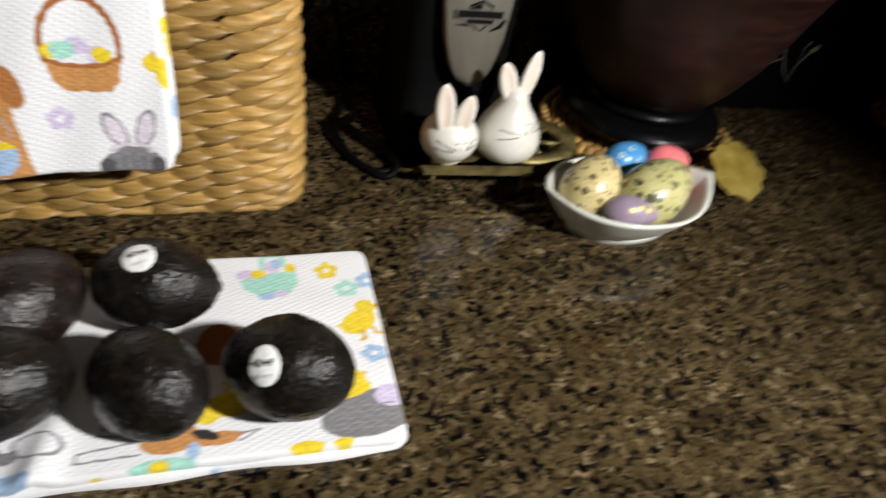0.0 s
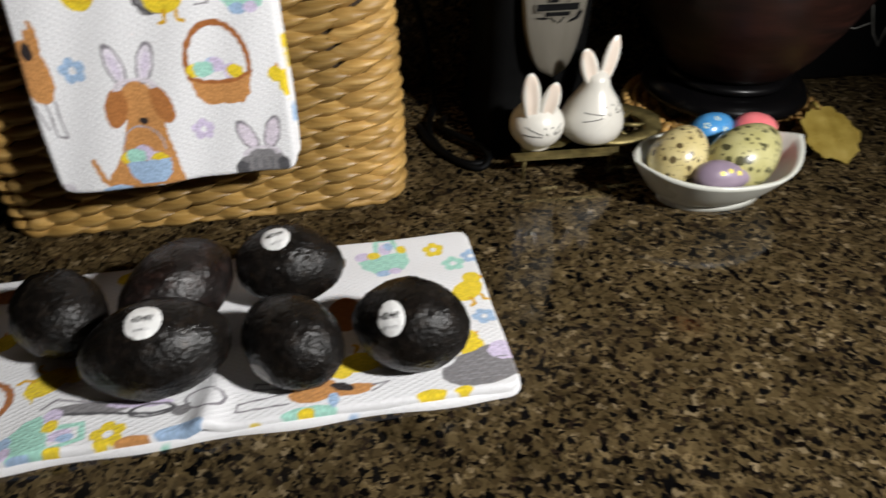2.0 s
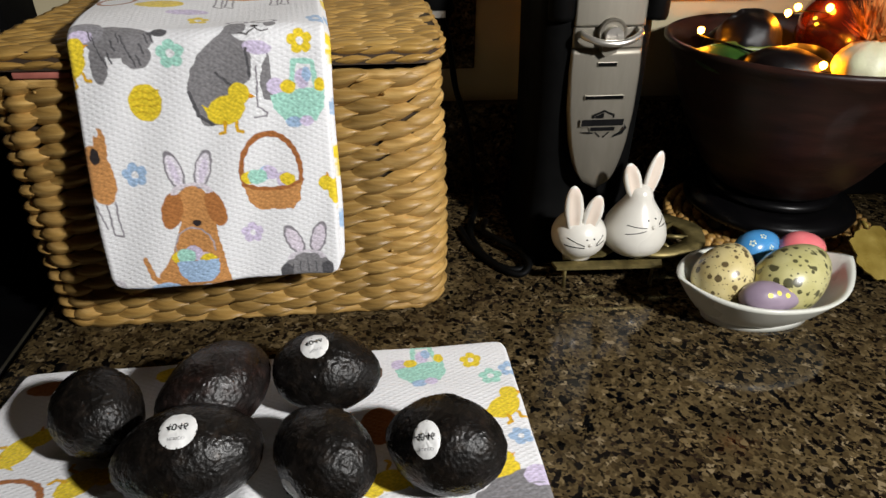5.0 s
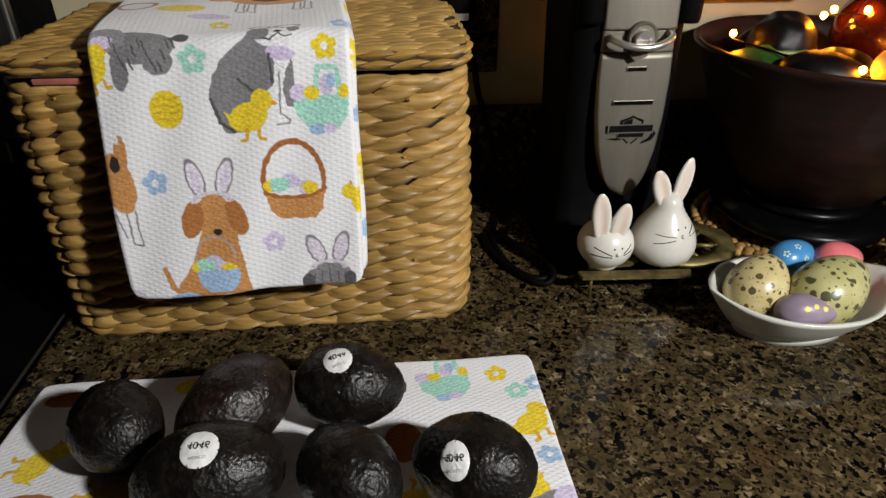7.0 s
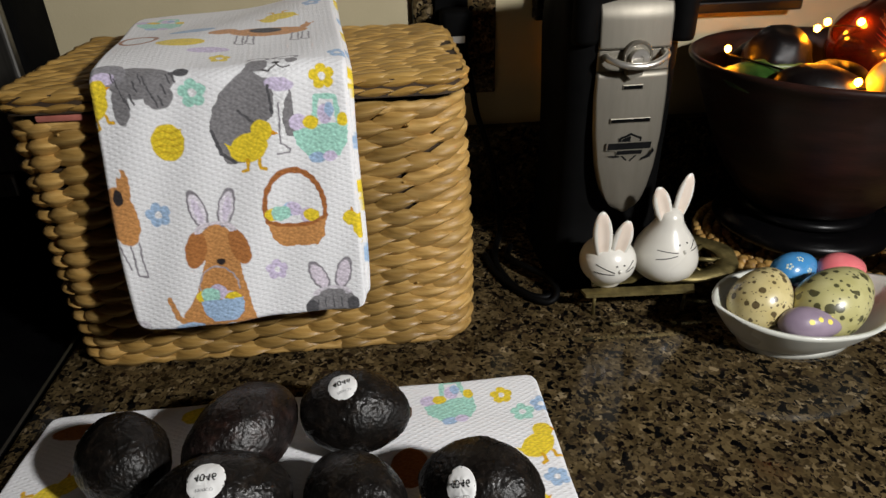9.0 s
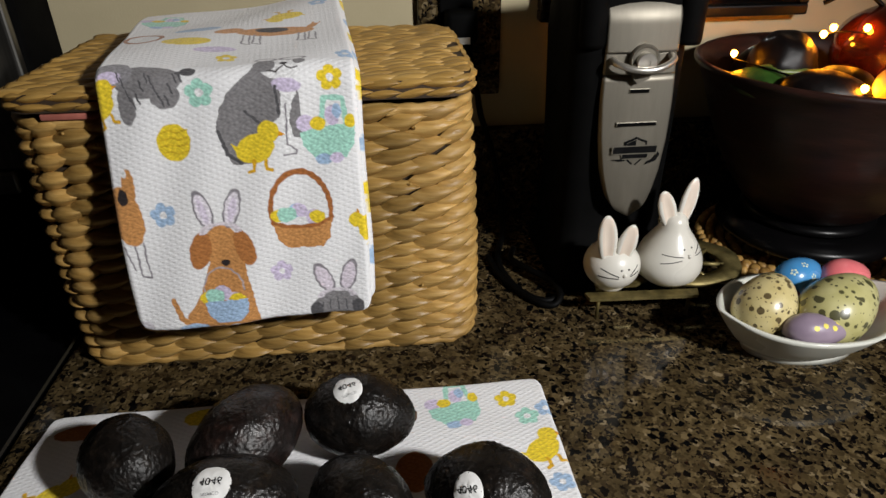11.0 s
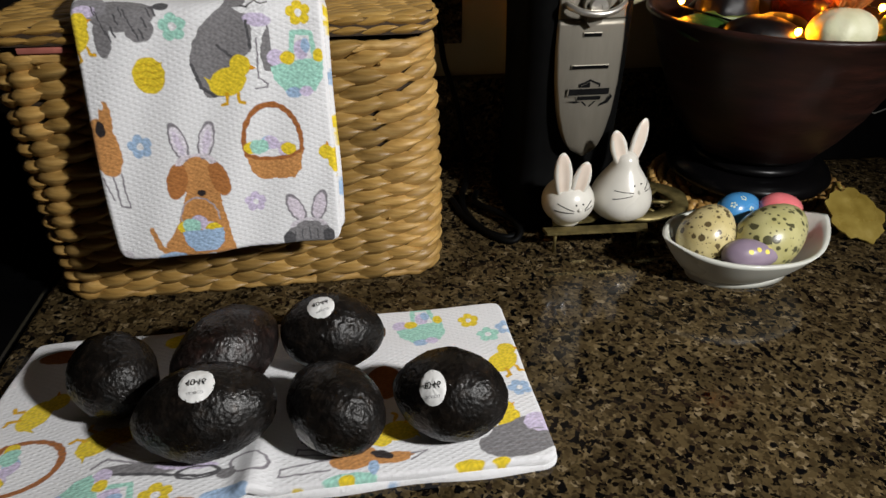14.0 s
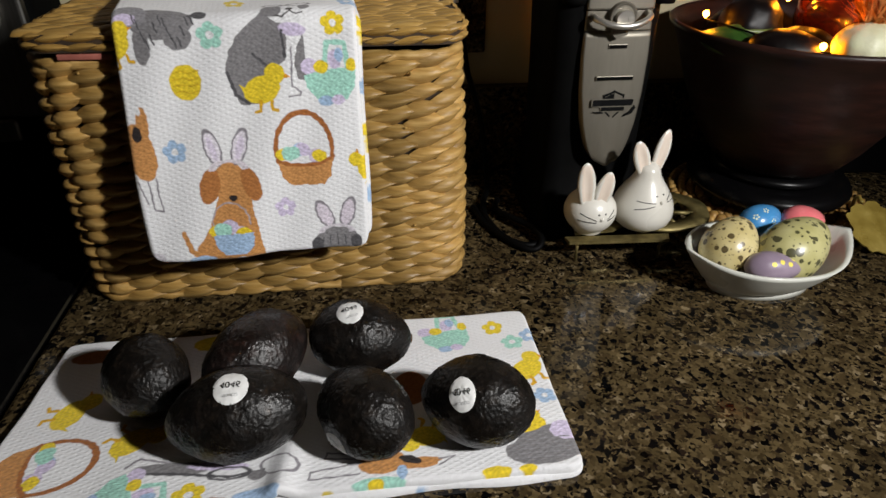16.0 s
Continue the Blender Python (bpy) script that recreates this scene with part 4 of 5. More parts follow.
def flat(u, v):
    sag = 0.0035 * np.sin(u * math.pi) * (1 - v)
    x = (FL[0] * (1 - u) + FR[0] * u) * (1 - v) + (BL_[0] * (1 - u) + BR_[0] * u) * v
    y = (FL[1] * (1 - u) + FR[1] * u) * (1 - v) + (BL_[1] * (1 - u) + BR_[1] * u) * v + sag
    z = 0.0092 + 0.0006 * np.sin(u * 21 + v * 6) + 0.0005 * np.sin(v * 19 + u * 9)
    wrinkle = np.exp(-((u - 0.50 - 0.05 * (v - 0.1)) / 0.024) ** 2) * np.clip(1 - v / 0.38, 0, 1)
    z = z + 0.0080 * wrinkle + 0.003 * np.exp(-((u - 0.25) / 0.05) ** 2) * np.clip(1 - v / 0.3, 0, 1)
    return x, y, z


def flat_cm(uu, vv):
    return uu * 100.7 - 26.3, vv * 98 + 24.25


def flat_print(p):
    # places are in centimetres along and into the counter
    mint_basket(p, 5.4, 39.9, 8, 1.05), flower(p, 9.7, 40.2, 1.05, YELLOW), flower(p, 11.0, 38.1, 1.1, MINT)
    flower(p, 12.6, 38.8, 1.0, SKY), flower(p, 12.0, 31.4, 1.05, SKY, 20)
    chick(p, 11.45, 34.8, 18, 1.05)
    chick(p, 10.4, 28.4, 40, 0.8), chick(p, 2.6, 28.1, 160, 1.0)
    p.put(10.6, 26.3)
    p.ell(0.2, 0.0, 2.9, 1.6, GREY, 8), p.ell(1.2, 0.9, 1.6, 1.1, GREY), p.ell(1.9, 1.4, 1.1, 0.9, LILAC), p.ell(-2.2, 0.9, 0.8, 0.4, WHITE, 30)
    for k in range(5):
        p.line([(-2.2 + 0.3 * k, -0.9 + 0.4 * k), (1.6 + 0.1 * k, -1.0 + 0.45 * k)], 0.1, (140, 138, 142))
    p.put(0.6, 26.0)
    p.ell(-0.9, 0.1, 1.6, 1.0, TAN, 6), p.ell(1.6, -0.2, 1.4, 0.5, TAN, 4), p.ell(0.9, 0.15, 0.8, 0.35, NIGHT, -20)
    p.line([(2.9, -0.3), (3.8, 0.2)], 0.35, WHITE), p.line([(2.8, -0.55), (3.9, 0.2), (2.8, 0.05)], 0.12, LINE)
    p.line([(-2.3, 0.2), (-5.6, -0.1), (-5.7, -0.7), (-2.4, -0.7)], 0.13, LINE), p.line([(-2.2, 0.9), (-4.6, 1.4), (-4.7, 0.9), (-2.2, 0.5)], 0.13, LINE)
    p.put(2.0, 33.4), p.ell(0, 0, 1.4, 1.9, TAN_DARK)
    # outlined shapes under the middle pieces of fruit
    p.put(-10.4, 26.5)
    p.line([(-6.6, 1.5), (-5.8, 2.1), (-3.6, 1.4), (-2.0, 1.2)], 0.16, LINE), p.ell(-3.6, 0.9, 2.4, 0.5, GREY, -8)
    p.ell(-0.6, 0.8, 2.0, 0.35, LILAC, -6), p.line([(-5.6, 0.8), (-3.2, 0.5), (0.2, -0.2), (2.4, 0.1)], 0.22, DARK)
    p.hoop(0.2, 0.1, 1.3, 0.5, 0.14, DARK), p.hoop(3.4, 0.2, 1.3, 0.8, 0.14, LINE, -20), p.ell(2.0, -0.3, 0.6, 0.4, GREY)
    mint_basket(p, -16.2, 25.7, -76, 0.95), flower(p, -12.4, 25.1, 1.2, YELLOW, 12)
    chick(p, -17.0, 30.4, -117, 1.1, -1), chick(p, -22.5, 34.1, -85, 1.1, -1)
    egg_basket(p, -22.7, 28.9, -81, 1.0)
    p.put(-8.2, 24.5), p.ell(0, 0, 1.5, 0.55, SKY), p.put(-10.9, 24.3), p.ell(0, 0, 1.0, 0.4, TAN)
    p.put(-0.6, 24.4), p.ell(0, 0, 1.7, 0.45, MINT), p.ell(-0.2, 0, 0.5, 0.35, YELLOW), p.ell(1.5, 0.7, 0.35, 0.6, SKY), p.ell(-3.3, -0.3, 0.4, 0.25, YELLOW)
    p.put(7.0, 24.5), p.ell(0, 0, 1.0, 0.4, YELLOW), p.ell(2.1, 0, 0.6, 0.3, YELLOW)
    p.put(-23.0, 40.4), p.ell(0, 0, 2.2, 0.8, TAN_DARK), p.put(-14.2, 41.0), p.ell(0, 0, 1.5, 0.9, YELLOW)
    p.put(-17.4, 24.0), p.ell(0, 0, 1.0, 0.35, SKY, 15), p.put(-21.6, 25.0), p.ell(0, 0, 0.9, 0.4, (216, 216, 232), 10)


counter_towel = thing("folded_dish_towel", (-0.07, 0.33, 0), "white honeycomb dish towel with pastel print folded on granite", "dish towel")
cloth("top_layer", counter_towel, flat, 660, 310, (flat_cm, flat_print), (0.390, 0.186), edge=0.0035)


def flat_under(u, v):
    x, y, z = flat(u, v)
    return x + 0.0006 * np.sin(v * 31), y - 0.0022 + 0.0012 * np.sin(u * 27), np.full_like(x, 0.0050)


cloth("under_layer", counter_towel, flat_under, 160, 80, (flat_cm, lambda p: [flower(p, -20 + 11 * k, 24.0, 0.5, (SKY, MINT, SKY)[k % 3]) for k in range(3)]), (0.390, 0.186), edge=0.003)


# ---- avocados ----
def avocado_radius(d, long, fat, neck, seed):
    """Distance from the middle to the skin along the unit way d; x is the long axis, the neck at +x."""
    x, y, z = d
    taper = 1 - neck * max(0.0, x) ** 1.5
    r = 1 / math.sqrt((x / long) ** 2 + (y / (fat * taper)) ** 2 + (z / (fat * taper)) ** 2)
    q = Vector(d)
    r *= 1 + 0.032 * noise.noise(q * 2.2 + Vector((seed, 0, 0))) + 0.009 * noise.noise(q * 6 + Vector((0, seed, 0)))
    cell = noise.noise(q * 17 + Vector((seed, seed, 0)))
    return r + 0.00040 * cell + 0.00055 * noise.noise(q * 40 + Vector((seed, 1, 2)))


def avocado(place, turn, long, fat, neck, seed, material, label, sticker=None):
    """sticker: way towards it in world axes, and its spin in degrees."""
    ob = thing("avocado", place, label, "avocado", "avocados on the towel")
    rot = Euler([radians(a) for a in turn]).to_matrix()
    inv = rot.transposed()

    def skin(w, lift=0.0):
        w = w.normalized()
        return Vector(place) + w * (avocado_radius(inv @ w, long, fat, neck, seed) + lift)

    bm = bmesh.new()
    bmesh.ops.create_uvsphere(bm, u_segments=150, v_segments=96, radius=1)
    for v in bm.verts:
        v.co = skin(rot @ (Matrix.Rotation(radians(90), 3, "Y") @ v.co))
    part("skin", bm, material, ob)
    bm = bmesh.new()
    lathe(bm, [(0, -0.001), (0.0032, -0.001), (0.0036, 0.0008), (0.002, 0.0014), (0, 0.001)], skin(rot @ Vector((1, 0, 0))), 14, (rot @ Matrix.Rotation(radians(90), 3, "Y")).to_4x4())
    part("stem_scar", bm, STEM, ob)
    if sticker:
        w, spin, wide = Vector(sticker[0]).normalized(), sticker[1], sticker[2]
        centre = skin(w)
        r0 = (centre - Vector(place)).length
        a = w.cross(Vector((0, 1, 0))).normalized()
        b = a.cross(w)
        if b.y < 0:
            a, b = -a, -b
        c, s = math.cos(radians(spin)), math.sin(radians(spin))
        a, b = a * c + b * s, -a * s + b * c

        def on(x, y, lift):
            return skin(w * r0 + a * x + b * y, lift)

        bm = bmesh.new()
        rings = [[bm.verts.new(on(0, 0, 0.0005))]]
        for k in range(1, 7):
            rings.append([bm.verts.new(on(wide * 0.0098 * k / 6 * math.cos(2 * math.pi * i / 32), 0.0122 * k / 6 * math.sin(2 * math.pi * i / 32), 0.0005 if k < 6 else 0.00015)) for i in range(32)])
        for i in range(32):
            bm.faces.new((rings[0][0], rings[1][i], rings[1][(i + 1) % 32]))
            for k in range(1, 6):
                bm.faces.new((rings[k][i], rings[k + 1][i], rings[k + 1][(i + 1) % 32], rings[k][(i + 1) % 32]))
        st = part("sticker", bm, PAPER, ob, "white oval fruit sticker")
        for text, size, dy, ink in (("4046", 0.0062, -0.0035, INK), ("MEXICO", 0.0026, 0.0048, PALE_INK)):
            cu = bpy.data.curves.new("number", "FONT")
            cu.body, cu.size, cu.align_x = text, size, "CENTER"
            tmp = bpy.data.objects.new("number", cu)
            me = bpy.data.meshes.new_from_object(tmp)
            bpy.data.objects.remove(tmp)
            for v in me.vertices:
                v.co = on(v.co.x, v.co.y + dy, 0.0009)
            finish("number", me, ink, st, "printed number", smooth=False)
    return ob


UP = Vector((0, 0, 1))
avocado((-0.1660, 0.3520, 0.0372), (0, -6, 125), 0.0338, 0.0285, 0.08, 1.3, AVOCADO, "small round black avocado without a sticker on the towel")
avocado((-0.0915, 0.3615, 0.0400), (0, 3, 228), 0.0435, 0.0300, 0.12, 4.1, AVOCADO_B, "ripe black avocado with a reddish sheen on the towel")
avocado((-0.0152, 0.3769, 0.0383), (0, 4, -4), 0.0384, 0.0297, 0.10, 7.7, AVOCADO, "ripe black avocado with a white sticker beside the basket", ((-0.20, -0.17, 0.963), 168, 1.05))
avocado((-0.0962, 0.3045, 0.0397), (0, 3, 185), 0.0448, 0.0312, 0.12, 11.2, AVOCADO, "large black avocado with a white sticker facing up", ((0.035, -0.24, 0.97), 178, 1.15))
avocado((-0.0136, 0.2995, 0.0373), (0, -4, 131), 0.0366, 0.0288, 0.09, 15.5, AVOCADO, "black avocado lying end on, sticker at its lower side", ((-0.68, -0.66, -0.30), 120, 1.0))
avocado((0.0622, 0.2994, 0.0388), (0, 4, 155), 0.0390, 0.0306, 0.12, 19.9, AVOCADO, "black dented avocado with a creased oval sticker", ((-0.44, -0.525, 0.726), 200, 0.95))

# ---- trivet with the salt and pepper rabbits ----
trivet = thing("brass_trivet", (0.27, 0.555, 0), "aged brass trivet on short legs holding the ceramic rabbits", "trivet")
TZ = 0.0225
bm = bmesh.new()
prism(bm, [(0.194, 0.518), (0.296, 0.513), (0.3, 0.524), (0.192, 0.529)], Matrix.Translation((0, 0, TZ)), 0.0032)
part("front_bar", bm, BRASS, trivet, smooth=False)
bm = bmesh.new()
prism(bm, [(0.205, 0.536), (0.246, 0.538), (0.262, 0.548), (0.30, 0.540), (0.318, 0.552), (0.30, 0.585), (0.215, 0.582)], Matrix.Translation((0, 0, TZ)), 0.0030)
part("plate", bm, BRASS, trivet, smooth=False)
bm = bmesh.new()
C0 = Vector((0.312, 0.577, TZ))
NR = 56
quad = []
for k in range(NR):
    a = 2 * math.pi * k / NR
    w = 0.004 * math.sin(6 * a)
    quad.append([bm.verts.new(C0 + Vector((r * math.cos(a), r * math.sin(a) * 0.86, z))) for r, z in ((0.034, 0), (0.054 + w * 0.3, 0), (0.0545 + w * 0.3, 0.0035), (0.0335, 0.0035))])
for k in range(NR):
    a, b = quad[k], quad[(k + 1) % NR]
    for j in range(4):
        bm.faces.new((a[j], a[(j + 1) % 4], b[(j + 1) % 4], b[j]))
part("ring", bm, BRASS, trivet)
for ang in (20, 80, 140, 200, 260, 320):
    bm = bmesh.new()
    a = radians(ang)
    tube(bm, [C0 + Vector((0.012 * math.cos(a), 0.010 * math.sin(a), 0.002)), C0 + Vector((0.036 * math.cos(a + 0.3), 0.031 * math.sin(a + 0.3), 0.002))], 0.0024, 6)
    part("spoke", bm, BRASS, trivet)
bm = bmesh.new()
lathe(bm, [(0, 0), (0.013, 0), (0.013, 0.0032), (0, 0.0036)], C0, 24)
part("hub", bm, BRASS, trivet)
for lx, ly in ((0.204, 0.5235), (0.290, 0.5195), (0.22, 0.574), (0.345, 0.606)):
    bm = bmesh.new()
    lathe(bm, [(0, 0), (0.0018, 0), (0.0015, 0.012), (0.0022, TZ), (0, TZ)], (lx, ly, 0.0002), 12)
    part("leg", bm, BRASS, trivet)


def ceramic_rabbit(place, rows, ears, face, label, lean, body_turn):
    """One glazed mesh: a turned body with two ears and thin painted strokes."""
    bm = bmesh.new()
    lathe(bm, rows, (0, 0, 0), 48)
    for ex, ey, ez, length, wide, tilt, back in ears:
        m = Matrix.Translation((ex, ey, ez)) @ Matrix.Rotation(radians(tilt), 4, "Y") @ Matrix.Rotation(radians(back), 4, "X")
        before = set(bm.faces)
        for v in bmesh.ops.create_uvsphere(bm, u_segments=20, v_segments=14, radius=1)["verts"]:
            x, y, z = v.co
            w = wide * (0.72 + 0.5 * (z + 1) / 2 - 0.28 * max(0, z) ** 2)
            hollow = 0.45 * wide * math.exp(-((x / 0.55) ** 2)) * (1 if y < 0 else 0) * max(0, 1 - (z * 0.95) ** 2)
            v.co = m @ Vector((x * w, y * wide * 0.62 + hollow, (z + 1) * length / 2 - 0.004))
        bm.faces.ensure_lookup_table()
        for f in bm.faces:
            if f not in before:
                c = m.inverted() @ f.calc_center_median()
                if c.y < 0 and abs(c.x) < wide * 0.52 and 0.18 * length < c.z < 0.86 * length:
                    f.material_index = 1
    # strokes and dots that follow the body
    def out(x, z):
        zs = [q[1] for q in rows]
        rs = [q[0] for q in rows]
        r = float(np.interp(z, zs, rs))
        return Vector((x, -math.sqrt(max(1e-9, r * r - x * x)), z))
    for kind_, pts in face:
        n0 = set(bm.faces)
        if kind_ == "line":
            tube(bm, [out(*q) + Vector((0, -0.0001, 0)) for q in [tuple(np.array(pts[0]) * (1 - s) + np.array(pts[1]) * s) for s in np.linspace(0, 1, 7)]], 0.00042, 5)
        else:
            bmesh.ops.create_icosphere(bm, subdivisions=2, radius=0.0009 if kind_ == "dot" else 0.0021, matrix=Matrix.Translation(out(*pts)))
        for f in bm.faces:
            if f not in n0:
                f.material_index = 0 if kind_ == "nose" else 2
    bmesh.ops.transform(bm, matrix=Matrix.Translation(place) @ Matrix.Rotation(radians(body_turn), 4, "Z") @ Matrix.Rotation(radians(lean), 4, "X"), verts=bm.verts)
    ob = part("ceramic_rabbit", bm, [PORCELAIN, BLUSH, INK], None)
    return tagged(ob, label, "figurine", "rabbit shakers on the trivet")


def round_rows(r, h, low):
    return [(0, 0), (low, 0), (low + 0.002, 0.0008)] + [(r * math.sin(a) , h / 2 - h / 2 * math.cos(a)) for a in np.linspace(0.55, 3.0, 20)] + [(0, h)]


ceramic_rabbit((0.2190, 0.5405, TZ + 0.0034), round_rows(0.0263, 0.047, 0.012),
               [(-0.0086, -0.014, 0.029, 0.055, 0.0092, -5, -2), (0.0022, -0.014, 0.029, 0.046, 0.0090, 13, -2)],
               [("dot", (0.0015, 0.0300)), ("dot", (0.0085, 0.0300)), ("nose", (0.0048, 0.0250)), ("line", ((-0.0160, 0.0300), (-0.0005, 0.0240))), ("line", ((-0.0180, 0.0225), (-0.0005, 0.0220))), ("line", ((0.0105, 0.0245), (0.0185, 0.0310))), ("line", ((0.0105, 0.0230), (0.0195, 0.0250)))],
               "small round white ceramic rabbit shaker with blush ears", 0, -3)
pear = [(0, 0), (0.017, 0), (0.022, 0.001), (0.0285, 0.007), (0.0310, 0.014), (0.0312, 0.020), (0.0298, 0.027), (0.0265, 0.035), (0.0215, 0.043), (0.0165, 0.050), (0.0130, 0.056), (0.0118, 0.061), (0.0100, 0.065), (0.006, 0.068), (0, 0.069)]
ceramic_rabbit((0.2780, 0.5485, TZ + 0.0034), pear,
               [(-0.0045, -0.003, 0.053, 0.044, 0.0088, -16, -6), (0.0048, -0.001, 0.053, 0.053, 0.0080, 17, -10)],
               [("dot", (0.001, 0.0415)), ("dot", (0.009, 0.042)), ("nose", (0.0055, 0.0355)), ("line", ((-0.018, 0.0365), (-0.001, 0.0355))), ("line", ((-0.0200, 0.0285), (-0.002, 0.033))), ("line", ((0.0125, 0.0365), (0.0195, 0.0405))), ("line", ((0.0125, 0.035), (0.022, 0.0345)))],
               "tall pear-shaped white ceramic rabbit shaker with blush ears", 0, 4)

# ---- dish of painted eggs ----
DISH_C = Vector((0.3680, 0.4635, 0))
dish = thing("egg_dish", DISH_C, "white porcelain boat-shaped dish with pointed ends holding painted eggs", "dish")


def dish_ring(f, inset, n=72):
    """An outline between the oval foot (f 0) and the pointed rim (f 1)."""
    out = []
    for k in range(n):
        a = 2 * math.pi * k / n
        c, s = math.cos(a), math.sin(a)
        foot = Vector((0.050 * c, 0.029 * s, 0.006))
        px = 0.0862 * (abs(c) ** 0.9) * (1 if c >= 0 else -1)
        py = math.copysign(0.0570 * (1 - (abs(px) / 0.0862) ** 2.3) ** 0.82, s) if abs(s) > 1e-6 else 0.0
        rim = Vector((px, py, 0.0415 + 0.0095 * abs(c) ** 4 + 0.0012 * math.sin(3 * a + 1)))
        g = f ** 1.0
        v = foot.lerp(rim, g)
        v.z = 0.006 + (rim.z - 0.006) * f ** 1.35
        v.x *= 1 - inset / 0.087
        v.y *= 1 - inset / 0.055
        v.rotate(Euler((0, 0, radians(4.5))))
        out.append(v)
    return out


bm = bmesh.new()
outer = [dish_ring(f, 0) for f in (0, 0.15, 0.3, 0.45, 0.6, 0.75, 0.88, 1.0)]
inner = [[v + Vector((0, 0, 0.0022)) for v in dish_ring(f, 0.0035)] for f in (0.97, 0.85, 0.7, 0.5, 0.3, 0.12, 0.0)]
inner[0] = [v + Vector((0, 0, -0.0012)) for v in inner[0]]
loops = [[bm.verts.new(v + DISH_C) for v in r] for r in outer + inner]
for a, b in zip(loops, loops[1:]):
    for k in range(72):
        bm.faces.new((a[k], a[(k + 1) % 72], b[(k + 1) % 72], b[k]))
bm.faces.new(loops[0][::-1])
bm.faces.new(loops[-1])
part("bowl", bm, DISH, dish)
bm = bmesh.new()
foot = []
for s_, z in ((0.80, 0.0065), (0.92, 0.0065), (0.98, 0.0002), (0.90, 0.0002)):
    foot.append([bm.verts.new(DISH_C + Vector((0.051 * s_ * math.cos(2 * math.pi * k / 48), 0.030 * s_ * math.sin(2 * math.pi * k / 48), z))) for k in range(48)])
for a, b in zip(foot, foot[1:] + foot[:1]):
    for k in range(48):
        bm.faces.new((a[k], a[(k + 1) % 48], b[(k + 1) % 48], b[k]))
part("foot_ring", bm, DISH, dish)


def egg(place, turn, long, fat, material, label, dots=(), dot_mat=None, blossom=False):
    ob = thing("painted_egg", place, label, "egg", "eggs in the dish")
    rot = Euler([radians(a) for a in turn]).to_matrix()

    def shell(w):
        w = w.normalized()
        x = w.x
        r = 1 / math.sqrt((x / long) ** 2 + (w.y ** 2 + w.z ** 2) / (fat * (1 - 0.12 * x)) ** 2)
        return w * r
    bm = bmesh.new()
    bmesh.ops.create_uvsphere(bm, u_segments=48, v_segments=32, radius=1)
    for v in bm.verts:
        v.co = Vector(place) + rot @ shell(Matrix.Rotation(radians(90), 3, "Y") @ v.co)
    part("shell", bm, material, ob)
    for w in dots:
        base = Vector(w).normalized()
        local = rot.transposed() @ base
        centre = shell(local)
        a = centre.orthogonal().normalized()
        b = centre.cross(a).normalized()
        for k in range(5 if blossom else 1):
            bm = bmesh.new()
            off = (a * math.cos(k * 1.2566) + b * math.sin(k * 1.2566)) * (0.0022 if blossom else 0)
            c = centre + off
            r = 0.0010 if blossom else 0.0022
            ringv = [bm.verts.new(Vector(place) + rot @ (shell(c + r * (math.cos(q) * a + math.sin(q) * b)) * 1.004)) for q in np.linspace(0, 2 * math.pi, 13)[:-1]]
            mid = bm.verts.new(Vector(place) + rot @ (shell(c) * 1.012))
            for i in range(12):
                bm.faces.new((mid, ringv[i], ringv[(i + 1) % 12]))
            part("petal" if blossom else "dot", bm, dot_mat, ob)
    return ob


egg((0.3285, 0.4630, 0.0450), (0, -42, 35), 0.0302, 0.0250, SPECKLE_A, "cream egg with brown speckles leaning in the white dish")
egg((0.3855, 0.4510, 0.0465), (0, -14, 28), 0.0405, 0.0275, SPECKLE_B, "large greenish cream egg with dark spots")
egg((0.3520, 0.4282, 0.0425), (0, 0, -8), 0.0252, 0.0140, LILAC_EGG, "lilac painted egg with yellow dots", [(-0.45, -0.65, 0.6), (0.05, -0.65, 0.75), (0.5, -0.6, 0.5), (0.8, -0.3, 0.6)], YELLOW_PAINT)
egg((0.3815, 0.5030, 0.0470), (0, -6, 20), 0.0240, 0.0165, BLUE_EGG, "blue painted egg with small pale blossoms", [(-0.1, -0.4, 0.9), (0.25, -0.85, 0.4), (-0.6, -0.5, 0.5)], WHITE_PAINT, True)
egg((0.4220, 0.4960, 0.0470), (0, 4, 6), 0.0235, 0.0165, PINK_EGG, "coral pink painted egg at the dish rim")
egg((0.3625, 0.4815, 0.0300), (0, 0, 40), 0.0200, 0.0150, RED_EGG, "dark red painted egg half hidden under the others")

# ---- electric can opener ----
opener = thing("can_opener", (0.235, 0.64, 0), "black upright electric can opener with a brushed steel front", "can opener")
bm = bmesh.new()
rows = [(0.0, 0.176, 0.296, 0.568, 0.715), (0.012, 0.176, 0.296, 0.568, 0.715), (0.022, 0.182, 0.292, 0.583, 0.712), (0.08, 0.186, 0.288, 0.598, 0.708), (0.16, 0.184, 0.288, 0.594, 0.706), (0.235, 0.181, 0.286, 0.590, 0.704), (0.285, 0.181, 0.284, 0.590, 0.70), (0.318, 0.188, 0.278, 0.604, 0.69)]
lv = []
